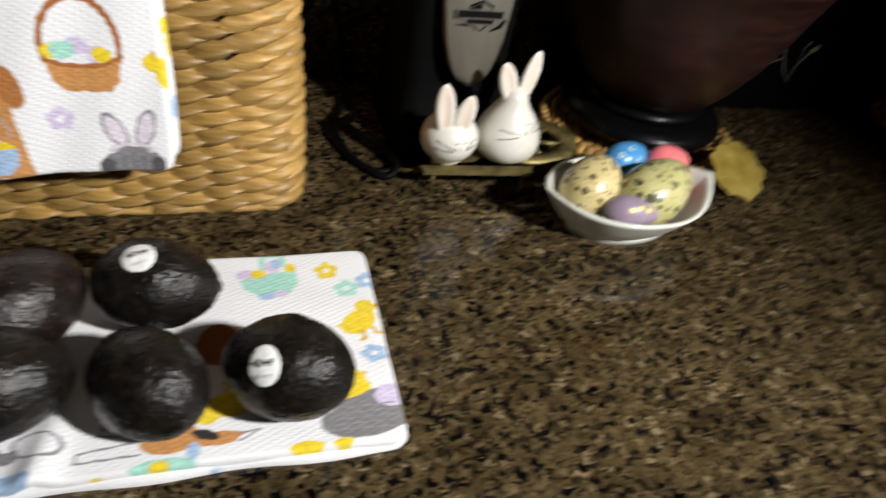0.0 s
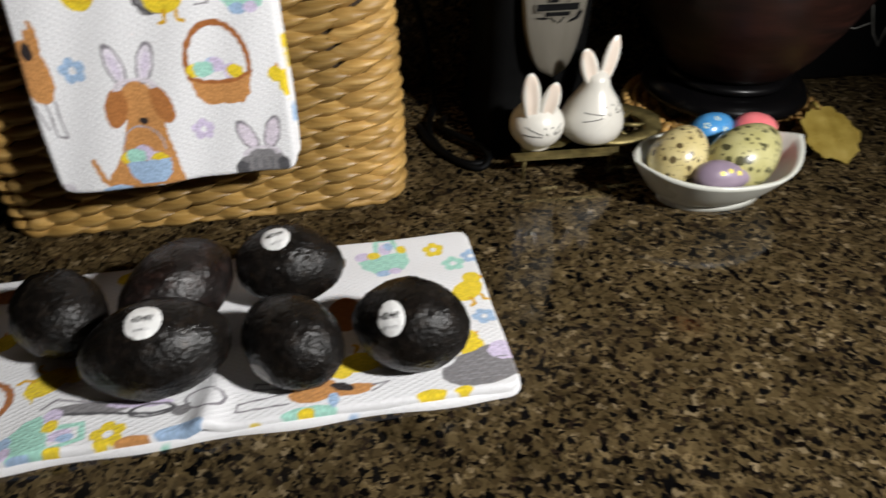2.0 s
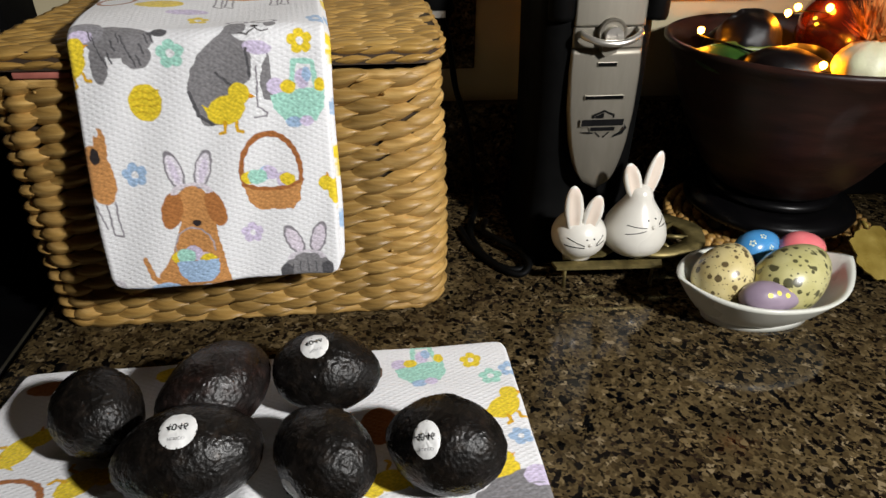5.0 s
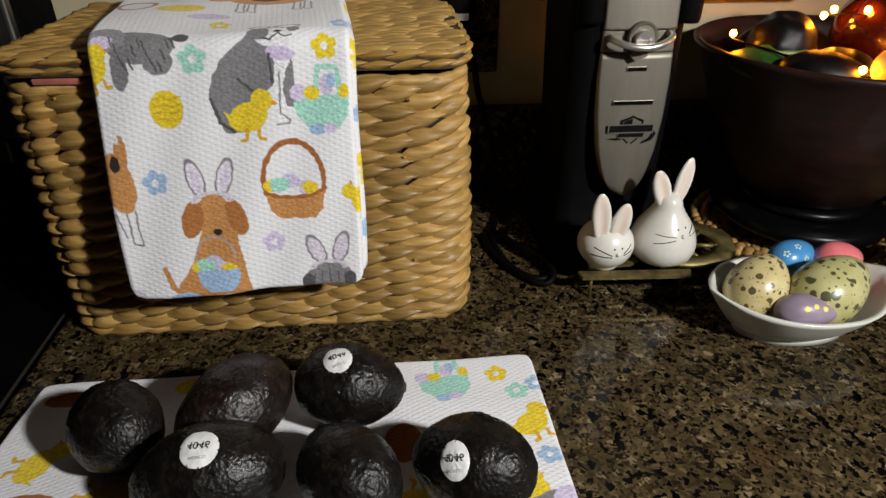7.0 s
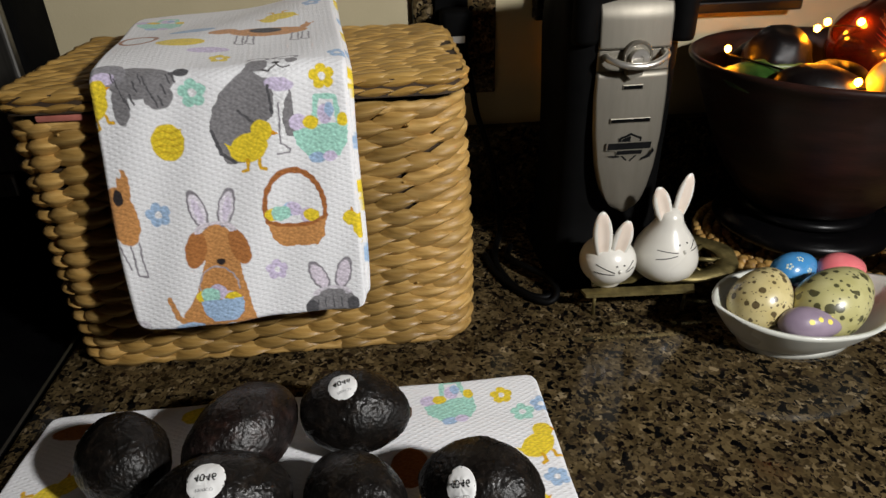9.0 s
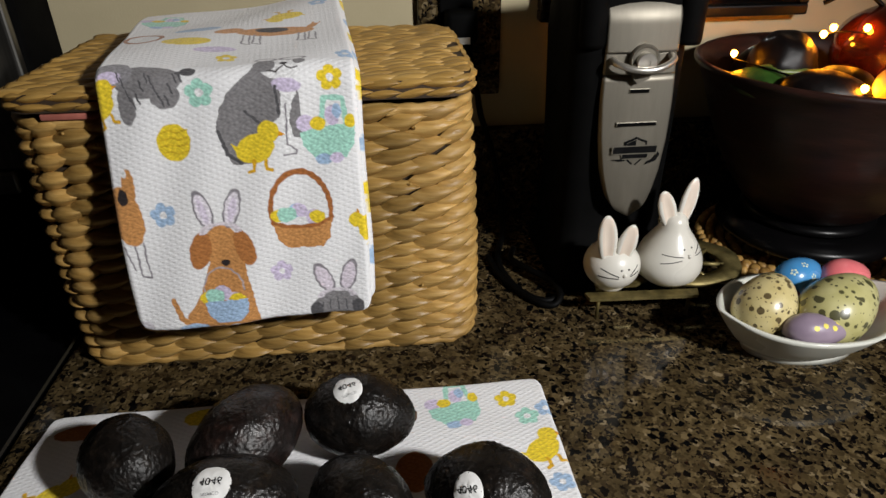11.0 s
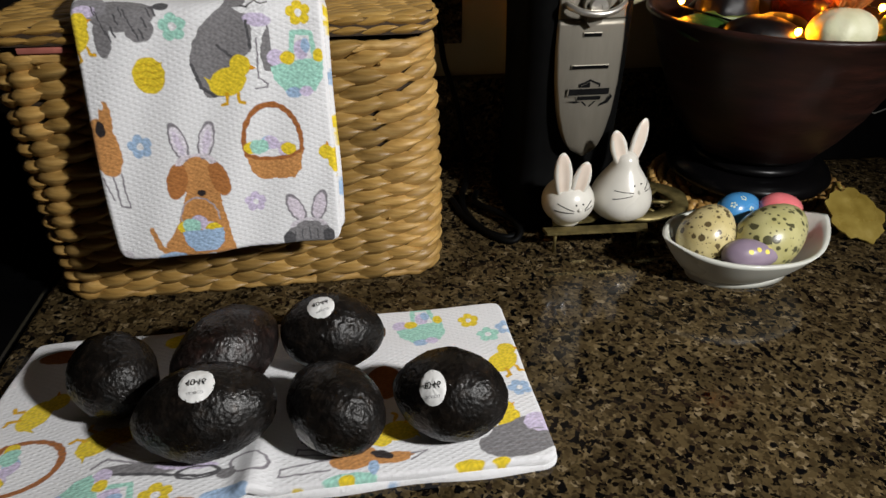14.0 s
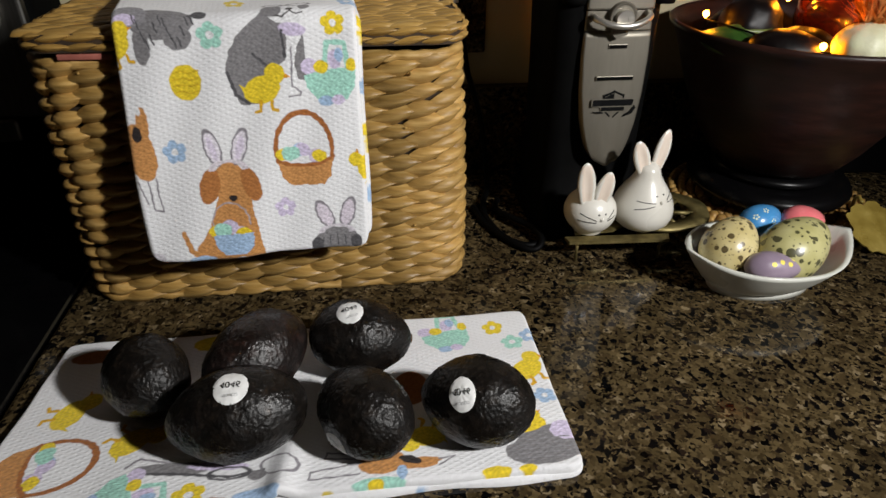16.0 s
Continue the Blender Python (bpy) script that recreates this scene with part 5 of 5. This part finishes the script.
for z, x0, x1, y0, y1 in rows:
    r = 0.018
    ringv = []
    for k in range(32):
        q, f = divmod(k, 8)
        a = radians(90) * f / 7
        cx, cy, st = ((x1 - r, y0 + r, -90), (x1 - r, y1 - r, 0), (x0 + r, y1 - r, 90), (x0 + r, y0 + r, 180))[q]
        ringv.append(bm.verts.new((cx + r * math.cos(a + radians(st)), cy + r * math.sin(a + radians(st)), z + 0.0004 - (0.62 * max(0.0, cy + r * math.sin(a + radians(st)) - y0 - 0.02) if z > 0.3 else (0.35 * max(0.0, cy + r * math.sin(a + radians(st)) - y0 - 0.02) if z > 0.26 else 0)))))
    lv.append(ringv)
for a, b in zip(lv, lv[1:]):
    for k in range(32):
        bm.faces.new((a[k], a[(k + 1) % 32], b[(k + 1) % 32], b[k]))
bm.faces.new(lv[0][::-1])
bm.faces.new(lv[-1])
part("body", bm, BLACK_PLASTIC, opener, "black plastic body")


def face_y(z):
    return 0.5765 + 0.05 * (z - 0.08)


def blade(z):
    """Half width and middle of the steel front at a height."""
    hw = float(np.interp(z, [0.080, 0.082, 0.085, 0.092, 0.104, 0.124, 0.155, 0.19, 0.23, 0.30], [0.0030, 0.0082, 0.0122, 0.0172, 0.0218, 0.0268, 0.0308, 0.0325, 0.0318, 0.0325]))
    return hw, 0.2430 - 0.020 * (z - 0.08)


def front_plate(name, z0, z1, lift, label):
    bm = bmesh.new()
    ring_f, ring_b = [], []
    n = 26
    zs = [z0 + (z1 - z0) * k / (n - 1) for k in range(n)]
    grid = []
    for z in zs:
        hw, cx = blade(z)
        zz = z
        yy = face_y(z) - lift
        if z > 0.258:
            yy += 22.0 * (z - 0.258) ** 2
        grid.append([bm.verts.new((cx + hw * q, yy + 0.003 * q * q, zz)) for q in (-1, -0.95, -0.5, 0, 0.5, 0.95, 1)])
    for a, b in zip(grid, grid[1:]):
        for k in range(6):
            bm.faces.new((a[k], a[k + 1], b[k + 1], b[k]))
    edge = [e for e in bm.edges if e.is_boundary]
    ext = bmesh.ops.extrude_edge_only(bm, edges=edge)["geom"]
    for v in [g for g in ext if isinstance(g, bmesh.types.BMVert)]:
        v.co.y += 0.020
    return part(name, bm, STEEL, opener, label)


front_plate("front_plate", 0.080, 0.2135, 0.0, "brushed steel front plate tapering to a point")
front_plate("latch_plate", 0.2145, 0.2325, -0.0005, "steel latch plate")
front_plate("top_plate", 0.2335, 0.284, 0.002, "curved steel top cover")
cxm = 0.2395
bm = bmesh.new()
lathe(bm, [(0, 0), (0.0125, 0), (0.0130, 0.0012), (0.0130, 0.0052), (0.0122, 0.0062), (0.0110, 0.0060), (0.0100, 0.0052), (0, 0.0052)], (cxm + 0.001, face_y(0.228), 0.2285), 40, Matrix.Rotation(radians(90), 4, "X"))
knob = part("drive_knob", bm, STEEL, opener, "round steel drive wheel with a raised rim", smooth=False)
bm = bmesh.new()
lathe(bm, [(0, 0.005), (0.0086, 0.005), (0.0086, 0.0105), (0.0080, 0.0112), (0.0030, 0.0112), (0.0028, 0.0104), (0, 0.0104)], (cxm + 0.001, face_y(0.228), 0.2265), 32, Matrix.Rotation(radians(90), 4, "X"))
part("hub", bm, CHROME, knob, "flat bright hub", smooth=False)
bm = bmesh.new()
tube(bm, spline([(cxm - 0.026, face_y(0.228) + 0.001, 0.2275), (cxm - 0.025, face_y(0.228) - 0.009, 0.2268), (cxm - 0.014, face_y(0.228) - 0.016, 0.2235), (cxm, face_y(0.228) - 0.0185, 0.2225), (cxm + 0.014, face_y(0.228) - 0.016, 0.2245), (cxm + 0.025, face_y(0.228) - 0.009, 0.229), (cxm + 0.026, face_y(0.228) + 0.001, 0.2305)]), 0.0030, 10)
part("guard_bar", bm, CHROME, opener, "bent chrome guard bar")
bm = bmesh.new()
prism(bm, [(-0.008, 0.006), (0.009, 0.006), (0.007, -0.008), (-0.003, -0.012), (-0.007, -0.008)], Matrix.Translation((cxm - 0.001, face_y(0.217) + 0.001, 0.2205)) @ Matrix.Rotation(radians(90), 4, "X"), 0.008)
part("cutter", bm, STEEL, opener, "steel cutter wedge", smooth=False)
for zc, hw in ((0.2005, 0.0085), (0.1705, 0.018)):
    bm = bmesh.new()
    cx = blade(zc)[1]
    box(bm, cx - hw - 0.001, cx + hw + 0.001, face_y(zc) - 0.0008, face_y(zc) + 0.004, zc - 0.0022, zc + 0.0022, 0.0006)
    s_ob = part("slot_frame", bm, STEEL, opener, smooth=False)
    bm = bmesh.new()
    box(bm, cx - hw, cx + hw, face_y(zc) - 0.0013, face_y(zc) + 0.002, zc - 0.0015, zc + 0.0015)
    part("slot", bm, BLACK_PLASTIC, s_ob, "dark slot", smooth=False)
LZ = 0.1445
lm = Matrix.Translation((blade(LZ)[1] + 0.001, face_y(LZ) - 0.0003, LZ)) @ Matrix.Rotation(radians(90), 4, "X") @ Matrix.Scale(0.001, 4)
for nm, pts, ink in (
    ("badge_shield", [(0, 13), (4, 11), (10, 9), (9.5, 2), (7, -7), (0, -13.5), (-7, -7), (-9.5, 2), (-10, 9), (-4, 11)], INK),
    ("badge_field", [(0, 11), (4, 9.2), (8.3, 7.4), (8, 4.4), (-8, 4.4), (-8.3, 7.4), (-4, 9.2)], STEEL),
    ("badge_field", [(-5.6, -6.4), (5.6, -6.4), (0, -11.3)], STEEL),
    ("badge_half", [(0, 10.6), (0, 4.4), (-7.8, 4.4), (-8, 7.2), (-4, 9.0)], INK),
    ("badge_band", [(-21, 5), (-19, 5.6), (19.5, 5.6), (21, 0), (14, -6.4), (-11, -6.4), (-12.5, -2), (-21, -1.4)], STEEL),
    ("badge_bar", [(-19.5, 4.7), (19, 4.7), (18.6, -0.9), (-20, -0.9)], INK),
    ("badge_bar", [(-11, -2.0), (11.5, -2.0), (11, -5.4), (-11.5, -5.4)], INK),
    ("badge_swoosh", [(20, 0), (22.5, -3), (19, -8.5), (10, -11.5), (11.5, -9), (17, -6.5), (19.5, -3.5)], INK),
    ("badge_wing", [(-20, -6.2), (-9, -6.2), (-8, -7.6), (-13, -8)], INK),
):
    k_ = {"badge_shield": 0.0, "badge_field": 0.15, "badge_half": 0.3, "badge_band": 0.45, "badge_bar": 0.6, "badge_swoosh": 0.6, "badge_wing": 0.2}[nm]
    bm = bmesh.new()
    prism(bm, [(a * 1.06, b * 1.12) for a, b in pts], lm @ Matrix.Translation((0, 0, k_)), 0.25)
    part(nm, bm, ink, opener, "plain printed badge shape", smooth=False)
for sx in (-1, 1):
    bm = bmesh.new()
    cx = blade(0.25)[1] + sx * 0.043
    lathe(bm, [(0, 0), (0.011, 0), (0.012, 0.004), (0.012, 0.04), (0.010, 0.045), (0, 0.045)], (cx, 0.594, 0.238), 20)
    part("shoulder", bm, BLACK_PLASTIC, opener)

# ---- crock, its stand and mat ----
CC = Vector((0.470, 0.635, 0))
mat_thing = thing("straw_mat", (CC.x, CC.y - 0.008, 0), "round braided straw mat under the black stand", "mat")
mv, mf = [], []
for ring_i in range(9):
    rad = 0.018 + 0.0112 * ring_i
    n = max(8, int(2 * math.pi * rad / 0.0105))
    for k in range(n):
        a = 2 * math.pi * (k + 0.5 * (ring_i % 2)) / n
        c = Vector((CC.x + rad * math.cos(a), CC.y - 0.008 + rad * math.sin(a), 0.0045))
        t_, r_ = Vector((-math.sin(a), math.cos(a), 0)), Vector((math.cos(a), math.sin(a), 0))
        o0 = len(mv)
        for i in range(6):
            for j in range(6):
                th, ph = math.pi * i / 5, 2 * math.pi * j / 6
                mv.append(c + (t_ + 0.45 * r_).normalized() * (0.0068 * math.cos(th)) + (r_ - 0.45 * t_).normalized() * (0.0054 * math.sin(th) * math.cos(ph)) + Vector((0, 0, (0.0042 if ring_i < 7 else 0.0075) * math.sin(th) * math.sin(ph) + (0.0 if ring_i < 7 else 0.003))))
        for i in range(5):
            for j in range(6):
                mf.append((o0 + i * 6 + j, o0 + (i + 1) * 6 + j, o0 + (i + 1) * 6 + (j + 1) % 6, o0 + i * 6 + (j + 1) % 6))
tagged(finish("braid", mesh_of("braid", mv, mf), MAT_STRAW, mat_thing), kind="stuff")

stand = thing("black_stand", (CC.x, CC.y, 0.009), "black lacquered round stand under the crock", "stand")
bm = bmesh.new()
lathe(bm, [(0, 0.012), (0.076, 0.012), (0.088, 0.016), (0.091, 0.022), (0.087, 0.029), (0.074, 0.033), (0, 0.033)], (CC.x, CC.y, 0.0088), 56)
part("disc", bm, BLACK_GLOSS, stand)
for k in range(6):
    a = 2 * math.pi * (k + 0.3) / 6
    bm = bmesh.new()
    lathe(bm, [(0, 0), (0.009, 0), (0.011, 0.004), (0.008, 0.009), (0.011, 0.0135), (0, 0.014)], (CC.x + 0.070 * math.cos(a), CC.y + 0.070 * math.sin(a), 0.0088), 14)
    part("foot", bm, BLACK_GLOSS, stand)

crock = thing("stoneware_bowl", (CC.x, CC.y, 0.042), "large flared dark brown stoneware bowl full of autumn ornaments", "bowl")
bm = bmesh.new()
lathe(bm, [(0, 0.0541), (0.060, 0.0541), (0.070, 0.062), (0.086, 0.083), (0.103, 0.112), (0.117, 0.145), (0.1285, 0.177), (0.1372, 0.198), (0.1420, 0.2025), (0.1427, 0.2060), (0.1395, 0.2080), (0.1355, 0.2055), (0.131, 0.196), (0.120, 0.166), (0.102, 0.126), (0.07, 0.098), (0, 0.090)], (CC.x, CC.y, 0), 96)
part("bowl", bm, CROCK, crock)
bm = bmesh.new()
lathe(bm, [(0, 0.0421), (0.060, 0.0421), (0.066, 0.044), (0.068, 0.048), (0.064, 0.0515), (0.061, 0.0535), (0, 0.0536)], (CC.x, CC.y, 0), 72)
part("foot_ring", bm, BLACK_GLOSS, crock, "shiny black foot moulding")


def blob(name, place, size, turn, material, label, category, bump=0.03, seed=0.0, ribs=0, rib=0.0, group="ornaments in the bowl"):
    ob = thing(name, place, label, category, group)
    rot = Euler([radians(a) for a in turn]).to_matrix()
    bm = bmesh.new()
    bmesh.ops.create_uvsphere(bm, u_segments=48, v_segments=28, radius=1)
    for v in bm.verts:
        d = v.co.normalized()
        k = 1 + bump * noise.noise(d * 2.3 + Vector((seed, 0, 0)))
        if ribs:
            k *= 1 + rib * abs(math.cos(ribs * math.atan2(d.y, d.x) / 2)) * (1 - abs(d.z) ** 3)
        v.co = Vector(place) + rot @ Vector((d.x * size[0] * k, d.y * size[1] * k, d.z * size[2] * k))
    part("body", bm, material, ob)
    return ob


blob("plum", (0.404, 0.560, 0.1925), (0.042, 0.027, 0.024), (0, 12, -20), PLUM, "dark plum ornament against the bowl rim", "ornament", seed=2)
blob("plum", (0.400, 0.632, 0.205), (0.036, 0.030, 0.032), (0, 10, 40), PLUM, "black dull gourd ornament in the bowl", "ornament", bump=0.10, seed=5, ribs=5, rib=0.03)
blob("plum", (0.432, 0.585, 0.184), (0.036, 0.034, 0.030), (10, 0, 0), PLUM, "dark plum ornament among the lights", "ornament", seed=7)
blob("plum", (0.42, 0.685, 0.184), (0.04, 0.034, 0.030), (10, 0, 30), PLUM, "dark plum ornament at the back of the bowl", "ornament", seed=9)
blob("plum", (0.53, 0.61, 0.178), (0.04, 0.034, 0.030), (10, 0, 70), PLUM, "dark plum ornament deep in the bowl", "ornament", seed=11)
red = blob("red_gourd", (0.506, 0.640, 0.213), (0.045, 0.044, 0.044), (0, 14, 0), RED_GLASS, "large dark red glazed gourd ornament with a stem", "ornament", seed=3, ribs=6, rib=0.05)
bm = bmesh.new()
tube(bm, spline([(0.494, 0.641, 0.256), (0.480, 0.646, 0.266), (0.464, 0.652, 0.267), (0.446, 0.66, 0.257)]), 0.0022, 7)
part("stem", bm, RUBBER, red, "thin dark stem")
gourd = blob("white_gourd", (0.455, 0.530, 0.2075), (0.0300, 0.026, 0.0225), (0, 0, 10), GOURD, "small white gourd with an orange feathery tuft at the rim", "gourd", ribs=9, rib=0.05, seed=1)
rg = random.Random(3)
fv, ff = [], []
for k in range(900):
    a, h = rg.uniform(0, 2 * math.pi), rg.uniform(0.012, 0.046)
    b0 = Vector((0.4585, 0.536, 0.227)) + Vector((rg.gauss(0, 0.004), rg.gauss(0, 0.004), 0))
    tip = b0 + Vector((math.cos(a) * 0.017 + rg.gauss(0, 0.007), math.sin(a) * 0.014 + rg.gauss(0, 0.005), h * 0.85))
    side = Vector((-math.sin(a), math.cos(a), 0)) * 0.0007
    o0 = len(fv)
    fv += [b0 - side, b0 + side, (b0 + tip) / 2 + side * 1.4, tip, (b0 + tip) / 2 - side * 1.4]
    ff.append((o0, o0 + 1, o0 + 2, o0 + 3, o0 + 4))
tagged(finish("tuft", mesh_of("tuft", fv, ff), ORANGE_FLUFF, gourd, "orange feathery tuft"), kind="stuff")
blob("green_gourd", (0.545, 0.556, 0.2040), (0.042, 0.021, 0.021), (0, -8, 24), GREEN_LEAF, "glossy green pepper-like ornament at the rim", "ornament", seed=13)
leaf_ob = thing("green_leaf", (0.337, 0.575, 0.21), "broad green artificial leaf beside the bowl rim", "leaf", "ornaments in the bowl")


def leaf_mesh(centre, along, across, length, width, curl, lobes=0, thick=0.0009, n=15):
    bm = bmesh.new()
    al, ac = Vector(along).normalized(), Vector(across)
    ac = (ac - al * ac.dot(al)).normalized()
    nn = al.cross(ac)
    rows_ = []
    for i in range(n):
        t = i / (n - 1)
        w = width * (math.sin(math.pi * min(0.985, max(0.015, t)) ** 0.8)) ** 0.8 * (1 + (0.22 * math.sin(lobes * math.pi * t) if lobes else 0))
        row = []
        for j in range(7):
            q = -1 + j / 3
            row.append(bm.verts.new(Vector(centre) + al * (t - 0.5) * length + ac * q * w / 2 + nn * (curl * (t - 0.5) ** 2 * 4 + curl * 0.5 * q * q - 0.0006 * (abs(q) < 0.1))))
        rows_.append(row)
    for a, b in zip(rows_, rows_[1:]):
        for j in range(6):
            bm.faces.new((a[j], a[j + 1], b[j + 1], b[j]))
    bmesh.ops.recalc_face_normals(bm, faces=bm.faces)
    bmesh.ops.solidify(bm, geom=list(bm.faces), thickness=thick)
    return bm


part("blade", leaf_mesh((0.360, 0.588, 0.2035), (0.62, -0.75, -0.18), (0.5, 0.5, 0.42), 0.072, 0.040, -0.007), GREEN_LEAF, leaf_ob)
part("blade", leaf_mesh((0.388, 0.602, 0.2115), (0.9, -0.2, -0.06), (0.0, 0.8, 0.5), 0.066, 0.014, -0.005), PALE_LEAF, leaf_ob, "paler narrow leaf")

lights = thing("string_lights", (0.44, 0.63, 0.20), "string of small warm glowing bulbs among the ornaments", "string lights")
bulbs = [(0.347, 0.628, 0.2195), (0.432, 0.628, 0.2345), (0.446, 0.636, 0.2385), (0.470, 0.622, 0.2400), (0.528, 0.575, 0.2185), (0.417, 0.536, 0.2080), (0.470, 0.566, 0.207), (0.505, 0.585, 0.21), (0.56, 0.66, 0.215)]
bm = bmesh.new()
order = [bulbs[i] for i in (0, 5, 6, 7, 4, 8, 3, 2, 1)]
tube(bm, [p + Vector((0, 0, -0.005)) for p in spline(order, 8)], 0.0009, 5)
part("wire", bm, RUBBER, lights, "thin dark wire")
for b in bulbs:
    bm = bmesh.new()
    lathe(bm, [(0, -0.004), (0.0016, -0.0028), (0.0028, -0.0014), (0.0031, 0.0), (0.0027, 0.0017), (0.0015, 0.0029), (0, 0.0033)], b, 16)
    part("bulb", bm, BULB, lights, "small warm glowing bulb")

# ---- leaf, black box and woven tray at the back ----
amber = thing("amber_leaf", (0.514, 0.516, 0), "translucent amber lobed leaf leaning on the straw mat", "leaf")
bm = bmesh.new()
pts = []
for k in range(60):
    a = 2 * math.pi * k / 60
    r = 0.0285 * (1 + 0.05 * math.cos(5 * a + 0.5) + 0.05 * math.cos(9 * a + 1.0) + 0.03 * math.cos(17 * a))
    pts.append((r * math.cos(a) * 1.05, r * math.sin(a) * 1.15))
prism(bm, pts, Matrix.Translation((0.532, 0.521, 0.0185)) @ Matrix.Rotation(radians(30), 4, "X"), 0.0016)
blade_ob = part("blade", bm, LEAF, amber, smooth=False)
bm = bmesh.new()
tube(bm, [(0.529, 0.548, 0.0365), (0.533, 0.559, 0.036), (0.540, 0.571, 0.030), (0.547, 0.579, 0.012)], 0.0022, 6)
part("stalk", bm, LEAF, amber)

lacquer = thing("lacquer_box", (0.73, 0.73, 0), "black lacquer box painted with a gold bird-like shape on a branch", "box")
bm = bmesh.new()
box(bm, 0.565, 0.905, 0.690, 0.764, 0.0005, 0.165, 0.004, 3)
part("case", bm, BOX_LACQUER, lacquer, smooth=False)
bm = bmesh.new()
box(bm, 0.560, 0.910, 0.686, 0.7645, 0.166, 0.190, 0.004, 3)
part("lid", bm, BOX_LACQUER, lacquer, smooth=False)
fm = Matrix.Translation((-0.004, 0.6896, -0.006)) @ Matrix.Rotation(radians(90), 4, "X")
bm = bmesh.new()
prism(bm, [(0.681 + 0.019 * math.cos(a) * math.cos(0.9) - 0.0085 * math.sin(a) * math.sin(0.9), 0.112 + 0.019 * math.cos(a) * math.sin(0.9) + 0.0085 * math.sin(a) * math.cos(0.9)) for a in np.linspace(0, 2 * math.pi, 25)[:-1]], fm, 0.0006)
part("painted_shape", bm, BIRD_PAINT, lacquer, "plain gold painted oval", smooth=False)
bm = bmesh.new()
prism(bm, [(0.7315 + 0.007 * math.cos(a) * 0.8 - 0.0035 * math.sin(a) * 0.6, 0.0895 + 0.007 * math.cos(a) * 0.6 + 0.0035 * math.sin(a) * 0.8) for a in np.linspace(0, 2 * math.pi, 17)[:-1]], fm, 0.0006)
part("painted_bud", bm, OLIVE_PAINT, lacquer, smooth=False)
for line_ in ([(0.715, 0.045), (0.700, 0.062), (0.690, 0.083), (0.684, 0.098)], [(0.659, 0.073), (0.672, 0.070), (0.690, 0.076)], [(0.713, 0.048), (0.716, 0.068), (0.724, 0.080), (0.7315, 0.0895)], [(0.718, 0.071), (0.716, 0.09), (0.722, 0.10)]):
    bm = bmesh.new()
    tube(bm, [(a - 0.004, 0.6897, b - 0.006) for a, b in line_], 0.0011, 5)
    part("painted_twig", bm, GREY_PAINT, lacquer)

tray = thing("woven_tray", (0.908, 0.60, 0), "round woven straw tray with a dark rim lying on the granite", "tray")
mv, mf = [], []
for ring_i in range(9):
    rad = 0.008 + 0.0105 * ring_i
    n = max(6, int(2 * math.pi * rad / 0.010))
    for k in range(n):
        a = 2 * math.pi * (k + 0.5 * (ring_i % 2)) / n
        c = Vector((0.908 + rad * math.cos(a), 0.60 + rad * math.sin(a), 0.006 + 0.010 * (rad / 0.1) ** 3))
        t_, r_ = Vector((-math.sin(a), math.cos(a), 0)), Vector((math.cos(a), math.sin(a), 0))
        o0 = len(mv)
        for i in range(5):
            for j in range(6):
                th, ph = math.pi * i / 4, 2 * math.pi * j / 6
                mv.append(c + t_ * (0.0066 * math.cos(th)) + r_ * (0.0056 * math.sin(th) * math.cos(ph)) + Vector((0, 0, 0.004 * math.sin(th) * math.sin(ph))))
        for i in range(4):
            for j in range(6):
                mf.append((o0 + i * 6 + j, o0 + (i + 1) * 6 + j, o0 + (i + 1) * 6 + (j + 1) % 6, o0 + i * 6 + (j + 1) % 6))
tagged(finish("weave", mesh_of("weave", mv, mf), MAT_STRAW, tray), kind="stuff")
bm = bmesh.new()
tube(bm, [(0.908 + 0.0985 * math.cos(a), 0.60 + 0.0985 * math.sin(a), 0.012) for a in np.linspace(0, 2 * math.pi, 65)], 0.0065, 8)
part("rim", bm, PLUM, tray, "dark bound rim")
